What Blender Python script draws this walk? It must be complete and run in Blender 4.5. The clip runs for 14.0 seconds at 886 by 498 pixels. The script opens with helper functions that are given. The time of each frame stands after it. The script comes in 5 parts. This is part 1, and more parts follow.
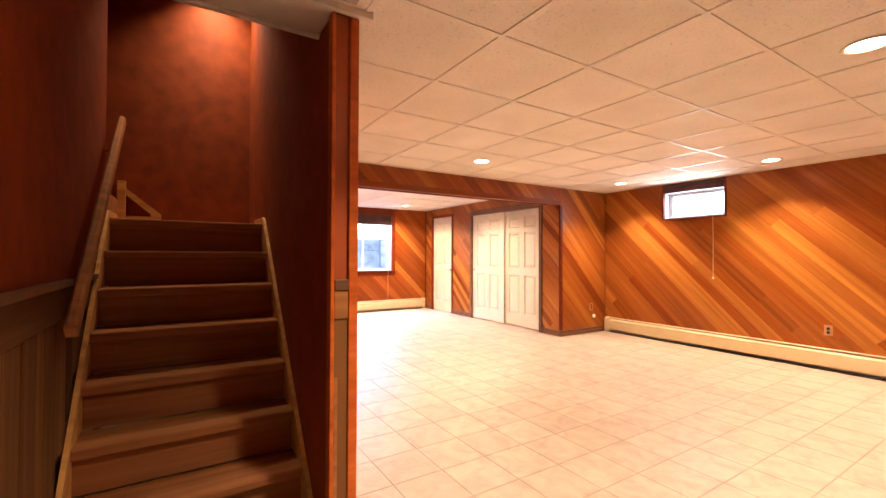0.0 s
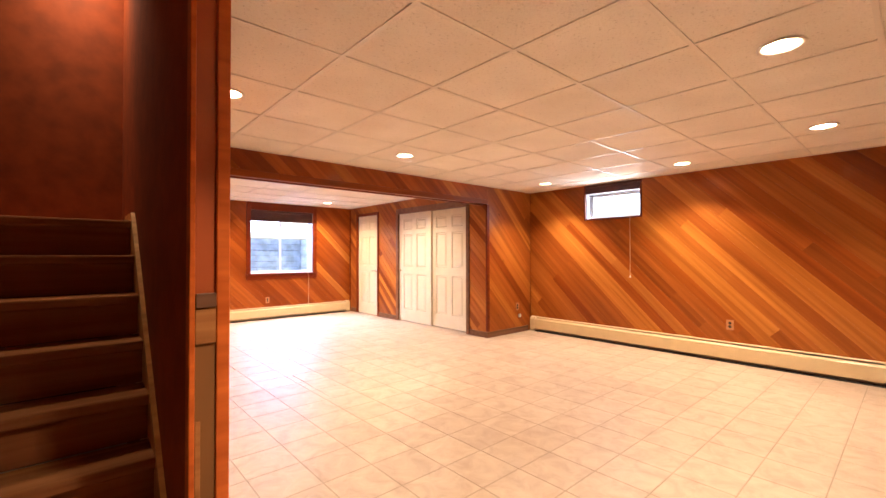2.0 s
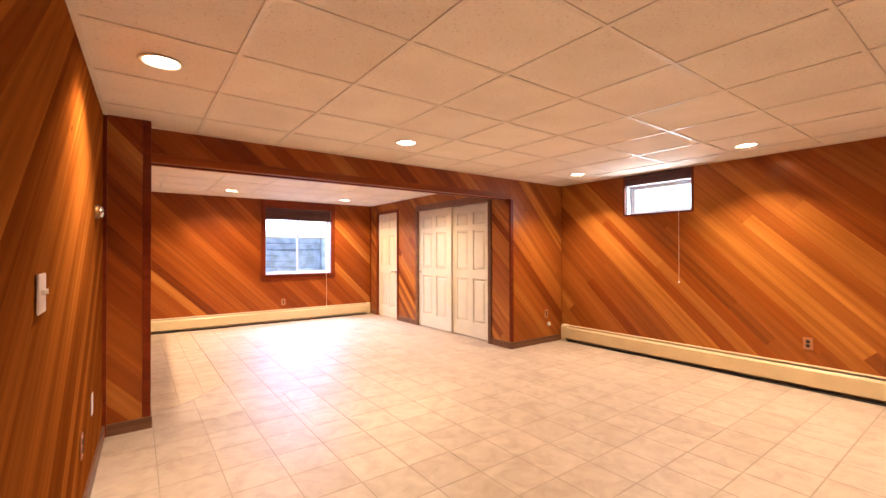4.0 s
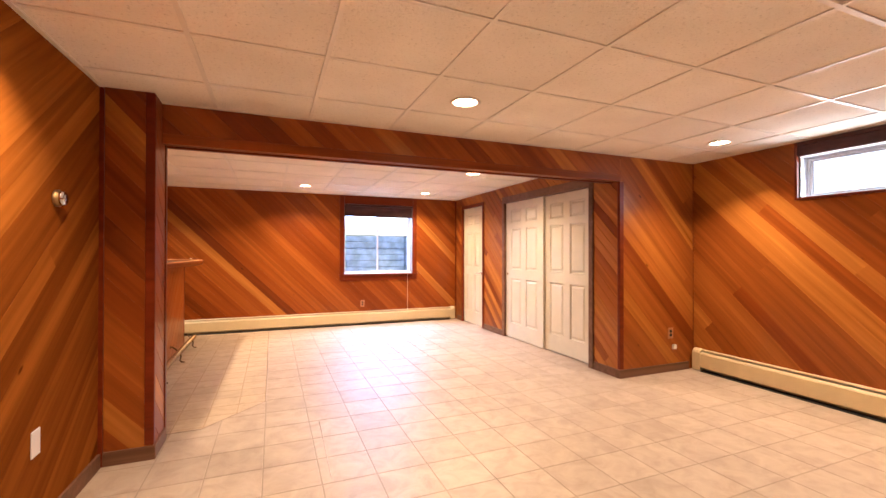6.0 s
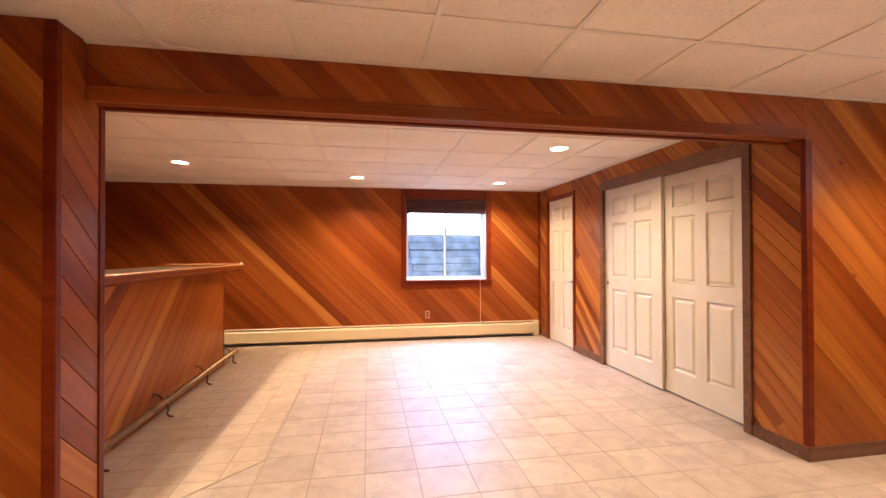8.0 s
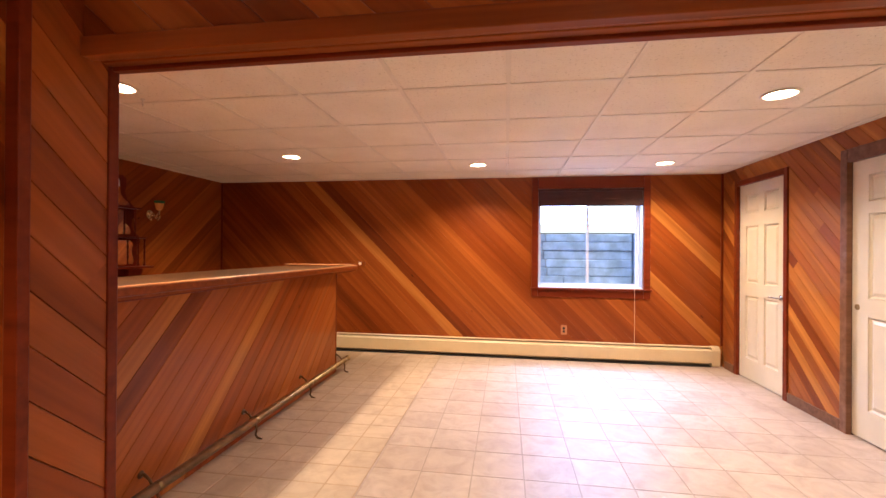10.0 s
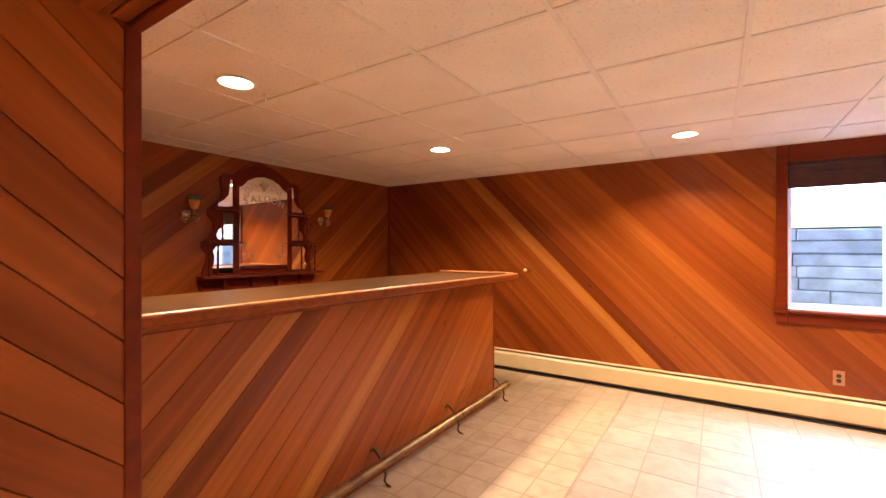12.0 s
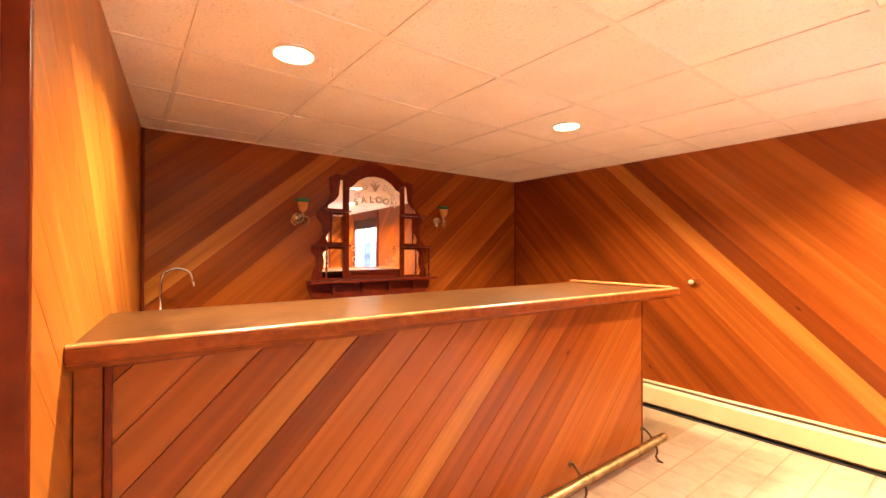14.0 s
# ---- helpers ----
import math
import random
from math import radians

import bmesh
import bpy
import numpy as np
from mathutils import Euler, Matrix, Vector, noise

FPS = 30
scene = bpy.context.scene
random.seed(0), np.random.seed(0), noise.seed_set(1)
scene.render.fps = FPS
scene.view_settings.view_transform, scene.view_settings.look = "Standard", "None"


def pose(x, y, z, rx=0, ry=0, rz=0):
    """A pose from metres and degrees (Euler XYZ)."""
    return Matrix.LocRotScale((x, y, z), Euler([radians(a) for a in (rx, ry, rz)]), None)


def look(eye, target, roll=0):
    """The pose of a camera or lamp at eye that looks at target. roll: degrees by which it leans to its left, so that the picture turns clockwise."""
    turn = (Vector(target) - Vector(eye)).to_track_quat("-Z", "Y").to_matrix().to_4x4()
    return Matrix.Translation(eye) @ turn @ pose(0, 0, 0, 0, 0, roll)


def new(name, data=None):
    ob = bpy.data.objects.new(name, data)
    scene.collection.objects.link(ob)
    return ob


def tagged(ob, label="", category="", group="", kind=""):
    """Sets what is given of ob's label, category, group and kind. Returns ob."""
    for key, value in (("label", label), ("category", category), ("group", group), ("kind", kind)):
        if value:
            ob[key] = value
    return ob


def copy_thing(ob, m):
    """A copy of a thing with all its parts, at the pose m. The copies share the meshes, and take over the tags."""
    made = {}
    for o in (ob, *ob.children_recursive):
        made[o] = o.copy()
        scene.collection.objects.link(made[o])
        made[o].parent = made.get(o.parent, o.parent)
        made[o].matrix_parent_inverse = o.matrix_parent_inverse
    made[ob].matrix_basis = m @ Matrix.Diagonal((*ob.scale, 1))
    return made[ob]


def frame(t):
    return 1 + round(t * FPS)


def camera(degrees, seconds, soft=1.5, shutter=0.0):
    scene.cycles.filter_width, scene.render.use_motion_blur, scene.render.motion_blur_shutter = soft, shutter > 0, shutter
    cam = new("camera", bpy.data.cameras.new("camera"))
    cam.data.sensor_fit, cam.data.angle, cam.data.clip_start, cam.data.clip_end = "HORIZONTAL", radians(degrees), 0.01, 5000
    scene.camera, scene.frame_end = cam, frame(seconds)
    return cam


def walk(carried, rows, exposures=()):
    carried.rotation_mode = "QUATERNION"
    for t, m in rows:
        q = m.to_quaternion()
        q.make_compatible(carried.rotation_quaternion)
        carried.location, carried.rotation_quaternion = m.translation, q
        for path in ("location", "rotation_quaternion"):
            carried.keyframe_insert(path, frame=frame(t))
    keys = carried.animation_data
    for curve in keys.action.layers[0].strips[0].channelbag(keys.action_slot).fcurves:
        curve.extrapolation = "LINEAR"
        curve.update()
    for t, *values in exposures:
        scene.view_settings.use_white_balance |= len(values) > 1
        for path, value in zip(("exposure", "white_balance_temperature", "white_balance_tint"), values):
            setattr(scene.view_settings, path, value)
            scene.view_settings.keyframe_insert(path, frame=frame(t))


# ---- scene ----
import collections
import itertools

cam = camera(93.0, 14.0)
PATH = [
    (0, (-0.086, -0.063, 1.221), (0.977, 1.631, 1.251), 0.2),
    (0.5, (-0.056, -0.039, 1.222), (1.115, 1.582, 1.254), 0.0),
    (1, (-0.006, 0.004, 1.224), (1.241, 1.567, 1.255), 0.0),
    (1.5, (0.071, 0.066, 1.236), (1.368, 1.588, 1.264), -0.0),
    (2, (0.16, 0.13, 1.241), (1.485, 1.628, 1.267), -0.1),
    (2.2, (0.198, 0.158, 1.238), (1.528, 1.651, 1.271), -0.2),
    (4.3, (0.886, 0.492, 1.288), (2.017, 2.141, 1.299), -0.1),
    (4.5, (0.958, 0.547, 1.281), (2.049, 2.223, 1.291), -0.1),
    (5, (1.159, 0.703, 1.273), (2.128, 2.453, 1.284), 0.0),
    (5.5, (1.347, 0.901, 1.27), (2.207, 2.707, 1.28), 0.0),
    (6, (1.548, 1.116, 1.28), (2.299, 2.969, 1.291), 0.1),
    (6.5, (1.721, 1.354, 1.266), (2.365, 3.247, 1.276), 0.2),
    (7, (1.89, 1.619, 1.261), (2.43, 3.545, 1.272), 0.2),
    (7.2, (1.939, 1.756, 1.266), (2.45, 3.689, 1.284), -0.0),
    (9.3, (2.301, 2.812, 1.317), (2.258, 4.811, 1.323), 0.4),
    (9.5, (2.298, 2.911, 1.321), (2.185, 4.908, 1.326), 0.4),
    (10, (2.305, 3.143, 1.338), (2.007, 5.121, 1.342), 0.4),
    (10.5, (2.31, 3.376, 1.351), (1.819, 5.315, 1.354), 0.4),
    (11, (2.272, 3.574, 1.363), (1.575, 5.448, 1.364), 0.3),
    (11.5, (2.239, 3.792, 1.378), (1.334, 5.575, 1.371), 0.2),
    (12, (2.207, 3.993, 1.387), (1.114, 5.668, 1.386), 0.0),
    (12.5, (2.157, 4.164, 1.392), (0.911, 5.728, 1.389), 0.0),
    (13, (2.099, 4.32, 1.389), (0.722, 5.771, 1.399), 0.0),
    (13.5, (2.053, 4.489, 1.392), (0.557, 5.816, 1.399), 0.1),
    (14, (1.958, 4.652, 1.399), (0.364, 5.861, 1.41), 0.2),
]
EXPOSURES = [(0, 2.65, 6360, 11), (2.2, 2.46, 6360, 11), (4.3, 2.29, 6360, 10), (7, 2.14, 6200, 10), (9.3, 2.0, 6030, 11), (11, 1.95, 6080, 11), (12, 2.3, 6490, 10), (13, 2.95, 6790, 10), (13.5, 3.25, 6940, 10), (14, 3.36, 6990, 10)]
walk(cam, [(t, look(eye, target, roll)) for t, eye, target, roll in PATH], EXPOSURES)

# ---- world, sun, lamps, exposure ----
LAMP_COLOR = (1.0, 0.75, 0.495)
LAMP_WATTS, BAR_WATTS = 5.7, 9.2

world = bpy.data.worlds.new("sky")
scene.world = world
world.use_nodes = True
wn = world.node_tree
for n in list(wn.nodes):
    wn.nodes.remove(n)
sky = wn.nodes.new("ShaderNodeTexSky")
sky.sky_type = "NISHITA"
sky.sun_disc = False
sky.sun_elevation = radians(48)
sky.sun_rotation = radians(243)
sky.dust_density = 3.0
bg = wn.nodes.new("ShaderNodeBackground")
bg.inputs["Strength"].default_value = 0.15
wo = wn.nodes.new("ShaderNodeOutputWorld")
wn.links.new(sky.outputs[0], bg.inputs[0])
wn.links.new(bg.outputs[0], wo.inputs[0])

sun = new("sun", bpy.data.lights.new("sun", "SUN"))
sun.data.energy, sun.data.angle, sun.data.color = 0.8, radians(12), (1.0, 0.96, 0.9)
sun.matrix_world = look((0, 0, 10), (2.6, 1.3, 6.0))

H = 2.25
MAIN_LAMPS = [(0.885, 0.56), (2.74, 0.56), (4.62, 0.62), (0.885, 2.98), (5.27, 1.87), (5.24, 3.66), (2.71, 3.6)]
BAR_LAMPS = [(3.87, 5.84), (0.185, 7.05), (2.0, 7.66), (3.92, 7.78), (0.11, 5.235)]


def area(name, m, sx, sy, watts, color, shape="RECTANGLE"):
    data = bpy.data.lights.new(name, "AREA")
    data.shape, data.size, data.energy, data.color = shape, sx, watts, color
    if shape in ("RECTANGLE", "ELLIPSE"):
        data.size_y = sy
    ob = new(name, data)
    ob.matrix_world = m
    return ob


for k, (x, y) in enumerate(MAIN_LAMPS + BAR_LAMPS):
    area("lamp_light", pose(x, y, H + 0.016), 0.12, 0.12, LAMP_WATTS if k < len(MAIN_LAMPS) else BAR_WATTS, LAMP_COLOR, "DISK").data.spread = radians(112 if k < len(MAIN_LAMPS) else 138)
area("stairwell_lamp", pose(0.16, 3.88, 3.62), 0.14, 0.14, 2.4, LAMP_COLOR, "DISK").data.spread = radians(100)
DAY_COLOR = (0.38, 0.54, 1.0)
area("window_daylight_north", pose(3.312, 8.72, 1.84, -36, 0, 0), 1.17, 0.50, 11.2, DAY_COLOR).data.spread = radians(108)
area("window_daylight_east", pose(5.94, 2.982, 1.93, 84, 0, 90), 0.76, 0.33, 2.2, (0.86, 0.92, 1.0))


# ---- materials ----
def material(name, build):
    m = bpy.data.materials.new(name)
    m.use_nodes = True
    nt = m.node_tree
    bsdf = nt.nodes["Principled BSDF"]
    build(nt, bsdf)
    return m


def node(nt, kind, **vals):
    n = nt.nodes.new(kind)
    for k, v in vals.items():
        if k in n.inputs:
            n.inputs[k].default_value = v
    return n


def coords(nt, scale=(1, 1, 1), rot=(0, 0, 0), which="Object"):
    tc = nt.nodes.new("ShaderNodeTexCoord")
    mp = nt.nodes.new("ShaderNodeMapping")
    mp.inputs["Scale"].default_value = scale
    mp.inputs["Rotation"].default_value = rot
    nt.links.new(tc.outputs[which], mp.inputs[0])
    return mp


def ramp(nt, src, stops):
    r = nt.nodes.new("ShaderNodeValToRGB")
    el = r.color_ramp.elements
    while len(el) < len(stops):
        el.new(0.5)
    for e, (p, c) in zip(el, stops):
        e.position, e.color = p, (*c, 1)
    nt.links.new(src, r.inputs[0])
    return r


def bump(nt, bsdf, src, strength, distance=0.002):
    b = nt.nodes.new("ShaderNodeBump")
    b.inputs["Strength"].default_value = strength
    b.inputs["Distance"].default_value = distance
    nt.links.new(src, b.inputs["Height"])
    nt.links.new(b.outputs[0], bsdf.inputs["Normal"])
    return b


def mix(nt, a, b, fac, mode="MIX"):
    m = nt.nodes.new("ShaderNodeMix")
    m.data_type, m.blend_type = "RGBA", mode
    for sock, v in ((m.inputs[0], fac), (m.inputs[6], a), (m.inputs[7], b)):
        if isinstance(v, bpy.types.NodeSocket):
            nt.links.new(v, sock)
        elif isinstance(v, (int, float)):
            sock.default_value = v
        else:
            sock.default_value = (*v, 1)
    return m.outputs[2]


def wood(name, tones, rough=0.32, grain=1.0, random_source="object", uv=True, coat=0.0, knots=False):
    """Boards: grain runs along the first coordinate of the UV map; a tone for each board."""
    def build(nt, bsdf):
        which = "UV" if uv else "Object"
        if random_source == "object":
            oi = nt.nodes.new("ShaderNodeObjectInfo")
            rnd = oi.outputs["Random"]
        else:
            ge = nt.nodes.new("ShaderNodeNewGeometry")
            rnd = ge.outputs["Random Per Island"]
        base = ramp(nt, rnd, tones)
        base.color_ramp.interpolation = "LINEAR"
        mp = coords(nt, (1.3, 26, 26), which=which)
        cmb = nt.nodes.new("ShaderNodeVectorMath")
        cmb.operation = "MULTIPLY_ADD"
        cmb.inputs[1].default_value = (1, 1, 1)
        nt.links.new(mp.outputs[0], cmb.inputs[0])
        sc = nt.nodes.new("ShaderNodeVectorMath")
        sc.operation = "SCALE"
        sc.inputs[0].default_value = (37.0, 91.0, 13.0)
        nt.links.new(rnd, sc.inputs["Scale"])
        nt.links.new(sc.outputs[0], cmb.inputs[2])
        n1 = node(nt, "ShaderNodeTexNoise", Scale=1.0, Detail=5.0, Roughness=0.6, Distortion=0.6)
        nt.links.new(cmb.outputs[0], n1.inputs["Vector"])
        g = ramp(nt, n1.outputs[0], [(0.30, (0.66, 0.60, 0.56)), (0.5, (0.97, 0.96, 0.95)), (0.70, (1.14, 1.16, 1.17))])
        mp2 = coords(nt, (0.30, 12.0, 12.0), which=which)
        n2 = node(nt, "ShaderNodeTexNoise", Scale=1.6, Detail=2.5, Distortion=0.3)
        add = nt.nodes.new("ShaderNodeVectorMath")
        nt.links.new(mp2.outputs[0], add.inputs[0])
        nt.links.new(sc.outputs[0], add.inputs[1])
        nt.links.new(add.outputs[0], n2.inputs["Vector"])
        g2 = ramp(nt, n2.outputs[0], [(0.28, (0.72, 0.66, 0.62)), (0.48, (0.96, 0.95, 0.94)), (0.62, (1.10, 1.13, 1.15)), (0.74, (1.32, 1.45, 1.55))])
        c1 = mix(nt, base.outputs[0], g.outputs[0], 0.55 * grain, "MULTIPLY")
        c2 = mix(nt, c1, g2.outputs[0], 0.85, "MULTIPLY")
        if knots:
            mp3 = coords(nt, (1.0, 2.4, 2.4), which=which)
            add3 = nt.nodes.new("ShaderNodeVectorMath")
            nt.links.new(mp3.outputs[0], add3.inputs[0])
            nt.links.new(sc.outputs[0], add3.inputs[1])
            vo = node(nt, "ShaderNodeTexVoronoi", Scale=1.7)
            nt.links.new(add3.outputs[0], vo.inputs["Vector"])
            kn = ramp(nt, vo.outputs["Distance"], [(0.0, (0.25, 0.16, 0.12)), (0.028, (0.42, 0.32, 0.26)), (0.05, (1, 1, 1))])
            c2 = mix(nt, c2, kn.outputs[0], 0.9, "MULTIPLY")
        nt.links.new(c2, bsdf.inputs["Base Color"])
        rr = nt.nodes.new("ShaderNodeMapRange")
        rr.inputs[3].default_value, rr.inputs[4].default_value = rough - 0.05, rough + 0.12
        nt.links.new(n2.outputs[0], rr.inputs[0])
        nt.links.new(rr.outputs[0], bsdf.inputs["Roughness"])
        bsdf.inputs["Coat Weight"].default_value = coat
        bsdf.inputs["Coat Roughness"].default_value = 0.17
        bsdf.inputs["Specular IOR Level"].default_value = 0.17
        wave = nt.nodes.new("ShaderNodeMath")
        wave.operation = "MULTIPLY_ADD"
        wave.inputs[1].default_value = 7.0
        nt.links.new(n2.outputs[0], wave.inputs[0])
        nt.links.new(n1.outputs[0], wave.inputs[2])
        bump(nt, bsdf, wave.outputs[0], 0.16, 0.001)
    return material(name, build)


CEDAR = [(0.0, (0.215, 0.043, 0.0060)), (0.4, (0.255, 0.056, 0.0076)), (0.75, (0.295, 0.071, 0.0100)), (1.0, (0.345, 0.094, 0.0140))]
mat_plank = wood("cedar_boards", CEDAR, 0.30, grain=0.6, knots=True, coat=0.16)
mat_plank_honey = wood("honey_cedar_boards", [(0.0, (0.240, 0.060, 0.0095)), (0.35, (0.285, 0.077, 0.0125)), (0.7, (0.340, 0.103, 0.0175)), (1.0, (0.41, 0.140, 0.0245))], 0.30, grain=0.6, knots=True, coat=0.2)
# honey cedar darkened: the west wall's shade is put into the board colour
mat_plank_shaded = wood("shaded_cedar_boards", [(0.0, (0.160, 0.042, 0.0066)), (0.5, (0.210, 0.060, 0.0098)), (1.0, (0.290, 0.092, 0.0155))], 0.45, grain=0.8, knots=True)
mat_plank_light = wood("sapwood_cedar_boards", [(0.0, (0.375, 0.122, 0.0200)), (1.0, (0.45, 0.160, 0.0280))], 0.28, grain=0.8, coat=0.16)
mat_plank_dark = wood("heartwood_cedar_boards", [(0.0, (0.172, 0.034, 0.0050)), (1.0, (0.205, 0.044, 0.0062))], 0.30, grain=0.6, knots=True, coat=0.16)
mat_plank_single = wood("cedar_solid", [(0.0, (0.22, 0.047, 0.0075)), (1.0, (0.28, 0.070, 0.011))], 0.32, uv=False)
mat_trim = wood("red_stained_trim", [(0.0, (0.135, 0.018, 0.0040)), (1.0, (0.170, 0.026, 0.0055))], 0.3, grain=0.6, uv=False)
# lighter copy of the red trim: lamp light on the partition end, put into colour
mat_corner_trim = wood("lit_corner_trim", [(0.0, (0.50, 0.105, 0.018)), (1.0, (0.56, 0.125, 0.022))], 0.45, grain=0.4, uv=False)
mat_dark_trim = wood("dark_brown_trim", [(0.0, (0.14, 0.066, 0.038)), (1.0, (0.19, 0.090, 0.052))], 0.35, uv=False)
mat_mahogany = wood("mahogany", [(0.0, (0.115, 0.012, 0.0035)), (1.0, (0.150, 0.017, 0.0050))], 0.34, grain=0.6, uv=False)
mat_pine = wood("clear_pine", [(0.0, (0.62, 0.31, 0.095)), (1.0, (0.70, 0.37, 0.12))], 0.4, grain=0.5, uv=False)
mat_tan = wood("tan_barn_board", [(0.0, (0.34, 0.14, 0.045)), (1.0, (0.40, 0.175, 0.060))], 0.6, uv=False)
mat_rail = wood("oiled_handrail", [(0.0, (0.46, 0.20, 0.08)), (1.0, (0.5, 0.22, 0.09))], 0.35, grain=0.5, uv=False)
mat_barn = wood("weathered_barn_wood", [(0.0, (0.085, 0.034, 0.013)), (0.5, (0.15, 0.064, 0.023)), (1.0, (0.24, 0.108, 0.040))], 0.85, uv=True)


mat_plank_shaded.node_tree.nodes["Principled BSDF"].inputs["Specular IOR Level"].default_value = 0.0


def plain(name, color, rough=0.5, metal=0.0, scale=6.0, amount=0.12, bumpy=0.0, bump_scale=60.0, emit=None):
    def build(nt, bsdf):
        mp = coords(nt)
        n = node(nt, "ShaderNodeTexNoise", Scale=scale, Detail=4.0)
        nt.links.new(mp.outputs[0], n.inputs["Vector"])
        lo = tuple(c * (1 - amount) for c in color)
        hi = tuple(min(1, c * (1 + amount)) for c in color)
        r = ramp(nt, n.outputs[0], [(0.3, lo), (0.7, hi)])
        nt.links.new(r.outputs[0], bsdf.inputs["Base Color"])
        bsdf.inputs["Roughness"].default_value = rough
        bsdf.inputs["Metallic"].default_value = metal
        if bumpy:
            n2 = node(nt, "ShaderNodeTexNoise", Scale=bump_scale, Detail=3.0)
            nt.links.new(mp.outputs[0], n2.inputs["Vector"])
            bump(nt, bsdf, n2.outputs[0], bumpy, 0.003)
        if emit:
            bsdf.inputs["Emission Color"].default_value = (*emit[0], 1)
            bsdf.inputs["Emission Strength"].default_value = emit[1]
    return material(name, build)


mat_backing = plain("dark_joint", (0.05, 0.015, 0.006), 0.9)
mat_white_door = plain("white_door_paint", (0.64, 0.565, 0.445), 0.38, amount=0.04)
mat_cream_door = plain("cream_door_paint", (0.64, 0.545, 0.385), 0.38, amount=0.04)
mat_heater = plain("cream_enamel", (0.62, 0.475, 0.28), 0.35, amount=0.05)
mat_slot = plain("dark_gap", (0.02, 0.018, 0.016), 0.8)
mat_grid = plain("ceiling_grid_paint", (0.82, 0.75, 0.65), 0.36, amount=0.05)
mat_chrome = plain("chrome", (0.75, 0.75, 0.76), 0.12, 1.0, amount=0.03)
mat_brass = plain("aged_brass", (0.30, 0.195, 0.09), 0.42, 1.0, scale=14, amount=0.35)
mat_polished = plain("polished_brass", (0.62, 0.47, 0.28), 0.25, 1.0, scale=14, amount=0.2)
mat_iron = plain("dark_bronze", (0.13, 0.075, 0.04), 0.4, 0.8)
mat_plate = plain("brown_plate", (0.42, 0.17, 0.07), 0.35, amount=0.06)
mat_white_plastic = plain("white_plastic", (0.74, 0.70, 0.66), 0.35, amount=0.03)
mat_reveal = plain("reveal_paint", (0.42, 0.385, 0.35), 0.5, amount=0.06)
mat_vinyl_frame = plain("white_vinyl_frame", (0.66, 0.65, 0.68), 0.4, amount=0.04)
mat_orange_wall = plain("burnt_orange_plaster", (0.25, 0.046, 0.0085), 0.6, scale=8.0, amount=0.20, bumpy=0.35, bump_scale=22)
# stair wall plaster again, lightened to stand for light on the partition end
mat_lit_wall = plain("lit_orange_plaster", (0.42, 0.085, 0.015), 0.55, scale=3.5, amount=0.15, bumpy=0.3, bump_scale=18)
mat_tread = wood("worn_brown_tread", [(0.0, (0.30, 0.118, 0.046)), (1.0, (0.36, 0.148, 0.060))], 0.8, uv=False)
for m, v in ((mat_barn, 0.10), (mat_tread, 0.05), (mat_orange_wall, 0.18)):
    m.node_tree.nodes["Principled BSDF"].inputs["Specular IOR Level"].default_value = v
mat_blind = plain("woven_blind", (0.055, 0.012, 0.010), 0.7, scale=9, amount=0.25, bumpy=0.5, bump_scale=90)
mat_cord = plain("cord", (0.75, 0.55, 0.38), 0.6)
mat_retain = plain("weathered_timber", (0.33, 0.46, 0.64), 0.85, scale=6, amount=0.28, bumpy=0.6, bump_scale=30)
mat_gravel = plain("pale_gravel", (0.5, 0.5, 0.48), 0.9, scale=40, amount=0.4, bumpy=0.8, bump_scale=60)
mat_concrete = plain("foundation_concrete", (0.42, 0.41, 0.40), 0.85, scale=4, amount=0.2)
mat_plaster = plain("white_plaster", (0.74, 0.68, 0.60), 0.7, amount=0.06)
mat_amber = plain("amber_glass_cup", (0.62, 0.26, 0.07), 0.25, amount=0.15)
mat_green = plain("green_glass_rim", (0.03, 0.16, 0.07), 0.2, amount=0.2)
mat_bulb = plain("lit_bulb", (0.9, 0.85, 0.75), 0.4, emit=((1.0, 0.80, 0.55), 9.0))
mat_can = plain("lamp_baffle_white", (0.80, 0.72, 0.60), 0.35, amount=0.03)
mat_etch = plain("etched_frosting", (0.50, 0.42, 0.34), 0.6, amount=0.1)
mat_mirror = plain("mirror_silver", (0.88, 0.86, 0.82), 0.02, 1.0, amount=0.01)


def build_glass(nt, b):
    b.inputs["Base Color"].default_value = (1, 1, 1, 1)
    b.inputs["Roughness"].default_value = 0.0
    b.inputs["Transmission Weight"].default_value = 1.0
    b.inputs["IOR"].default_value = 1.05


mat_glass = material("window_glass", build_glass)


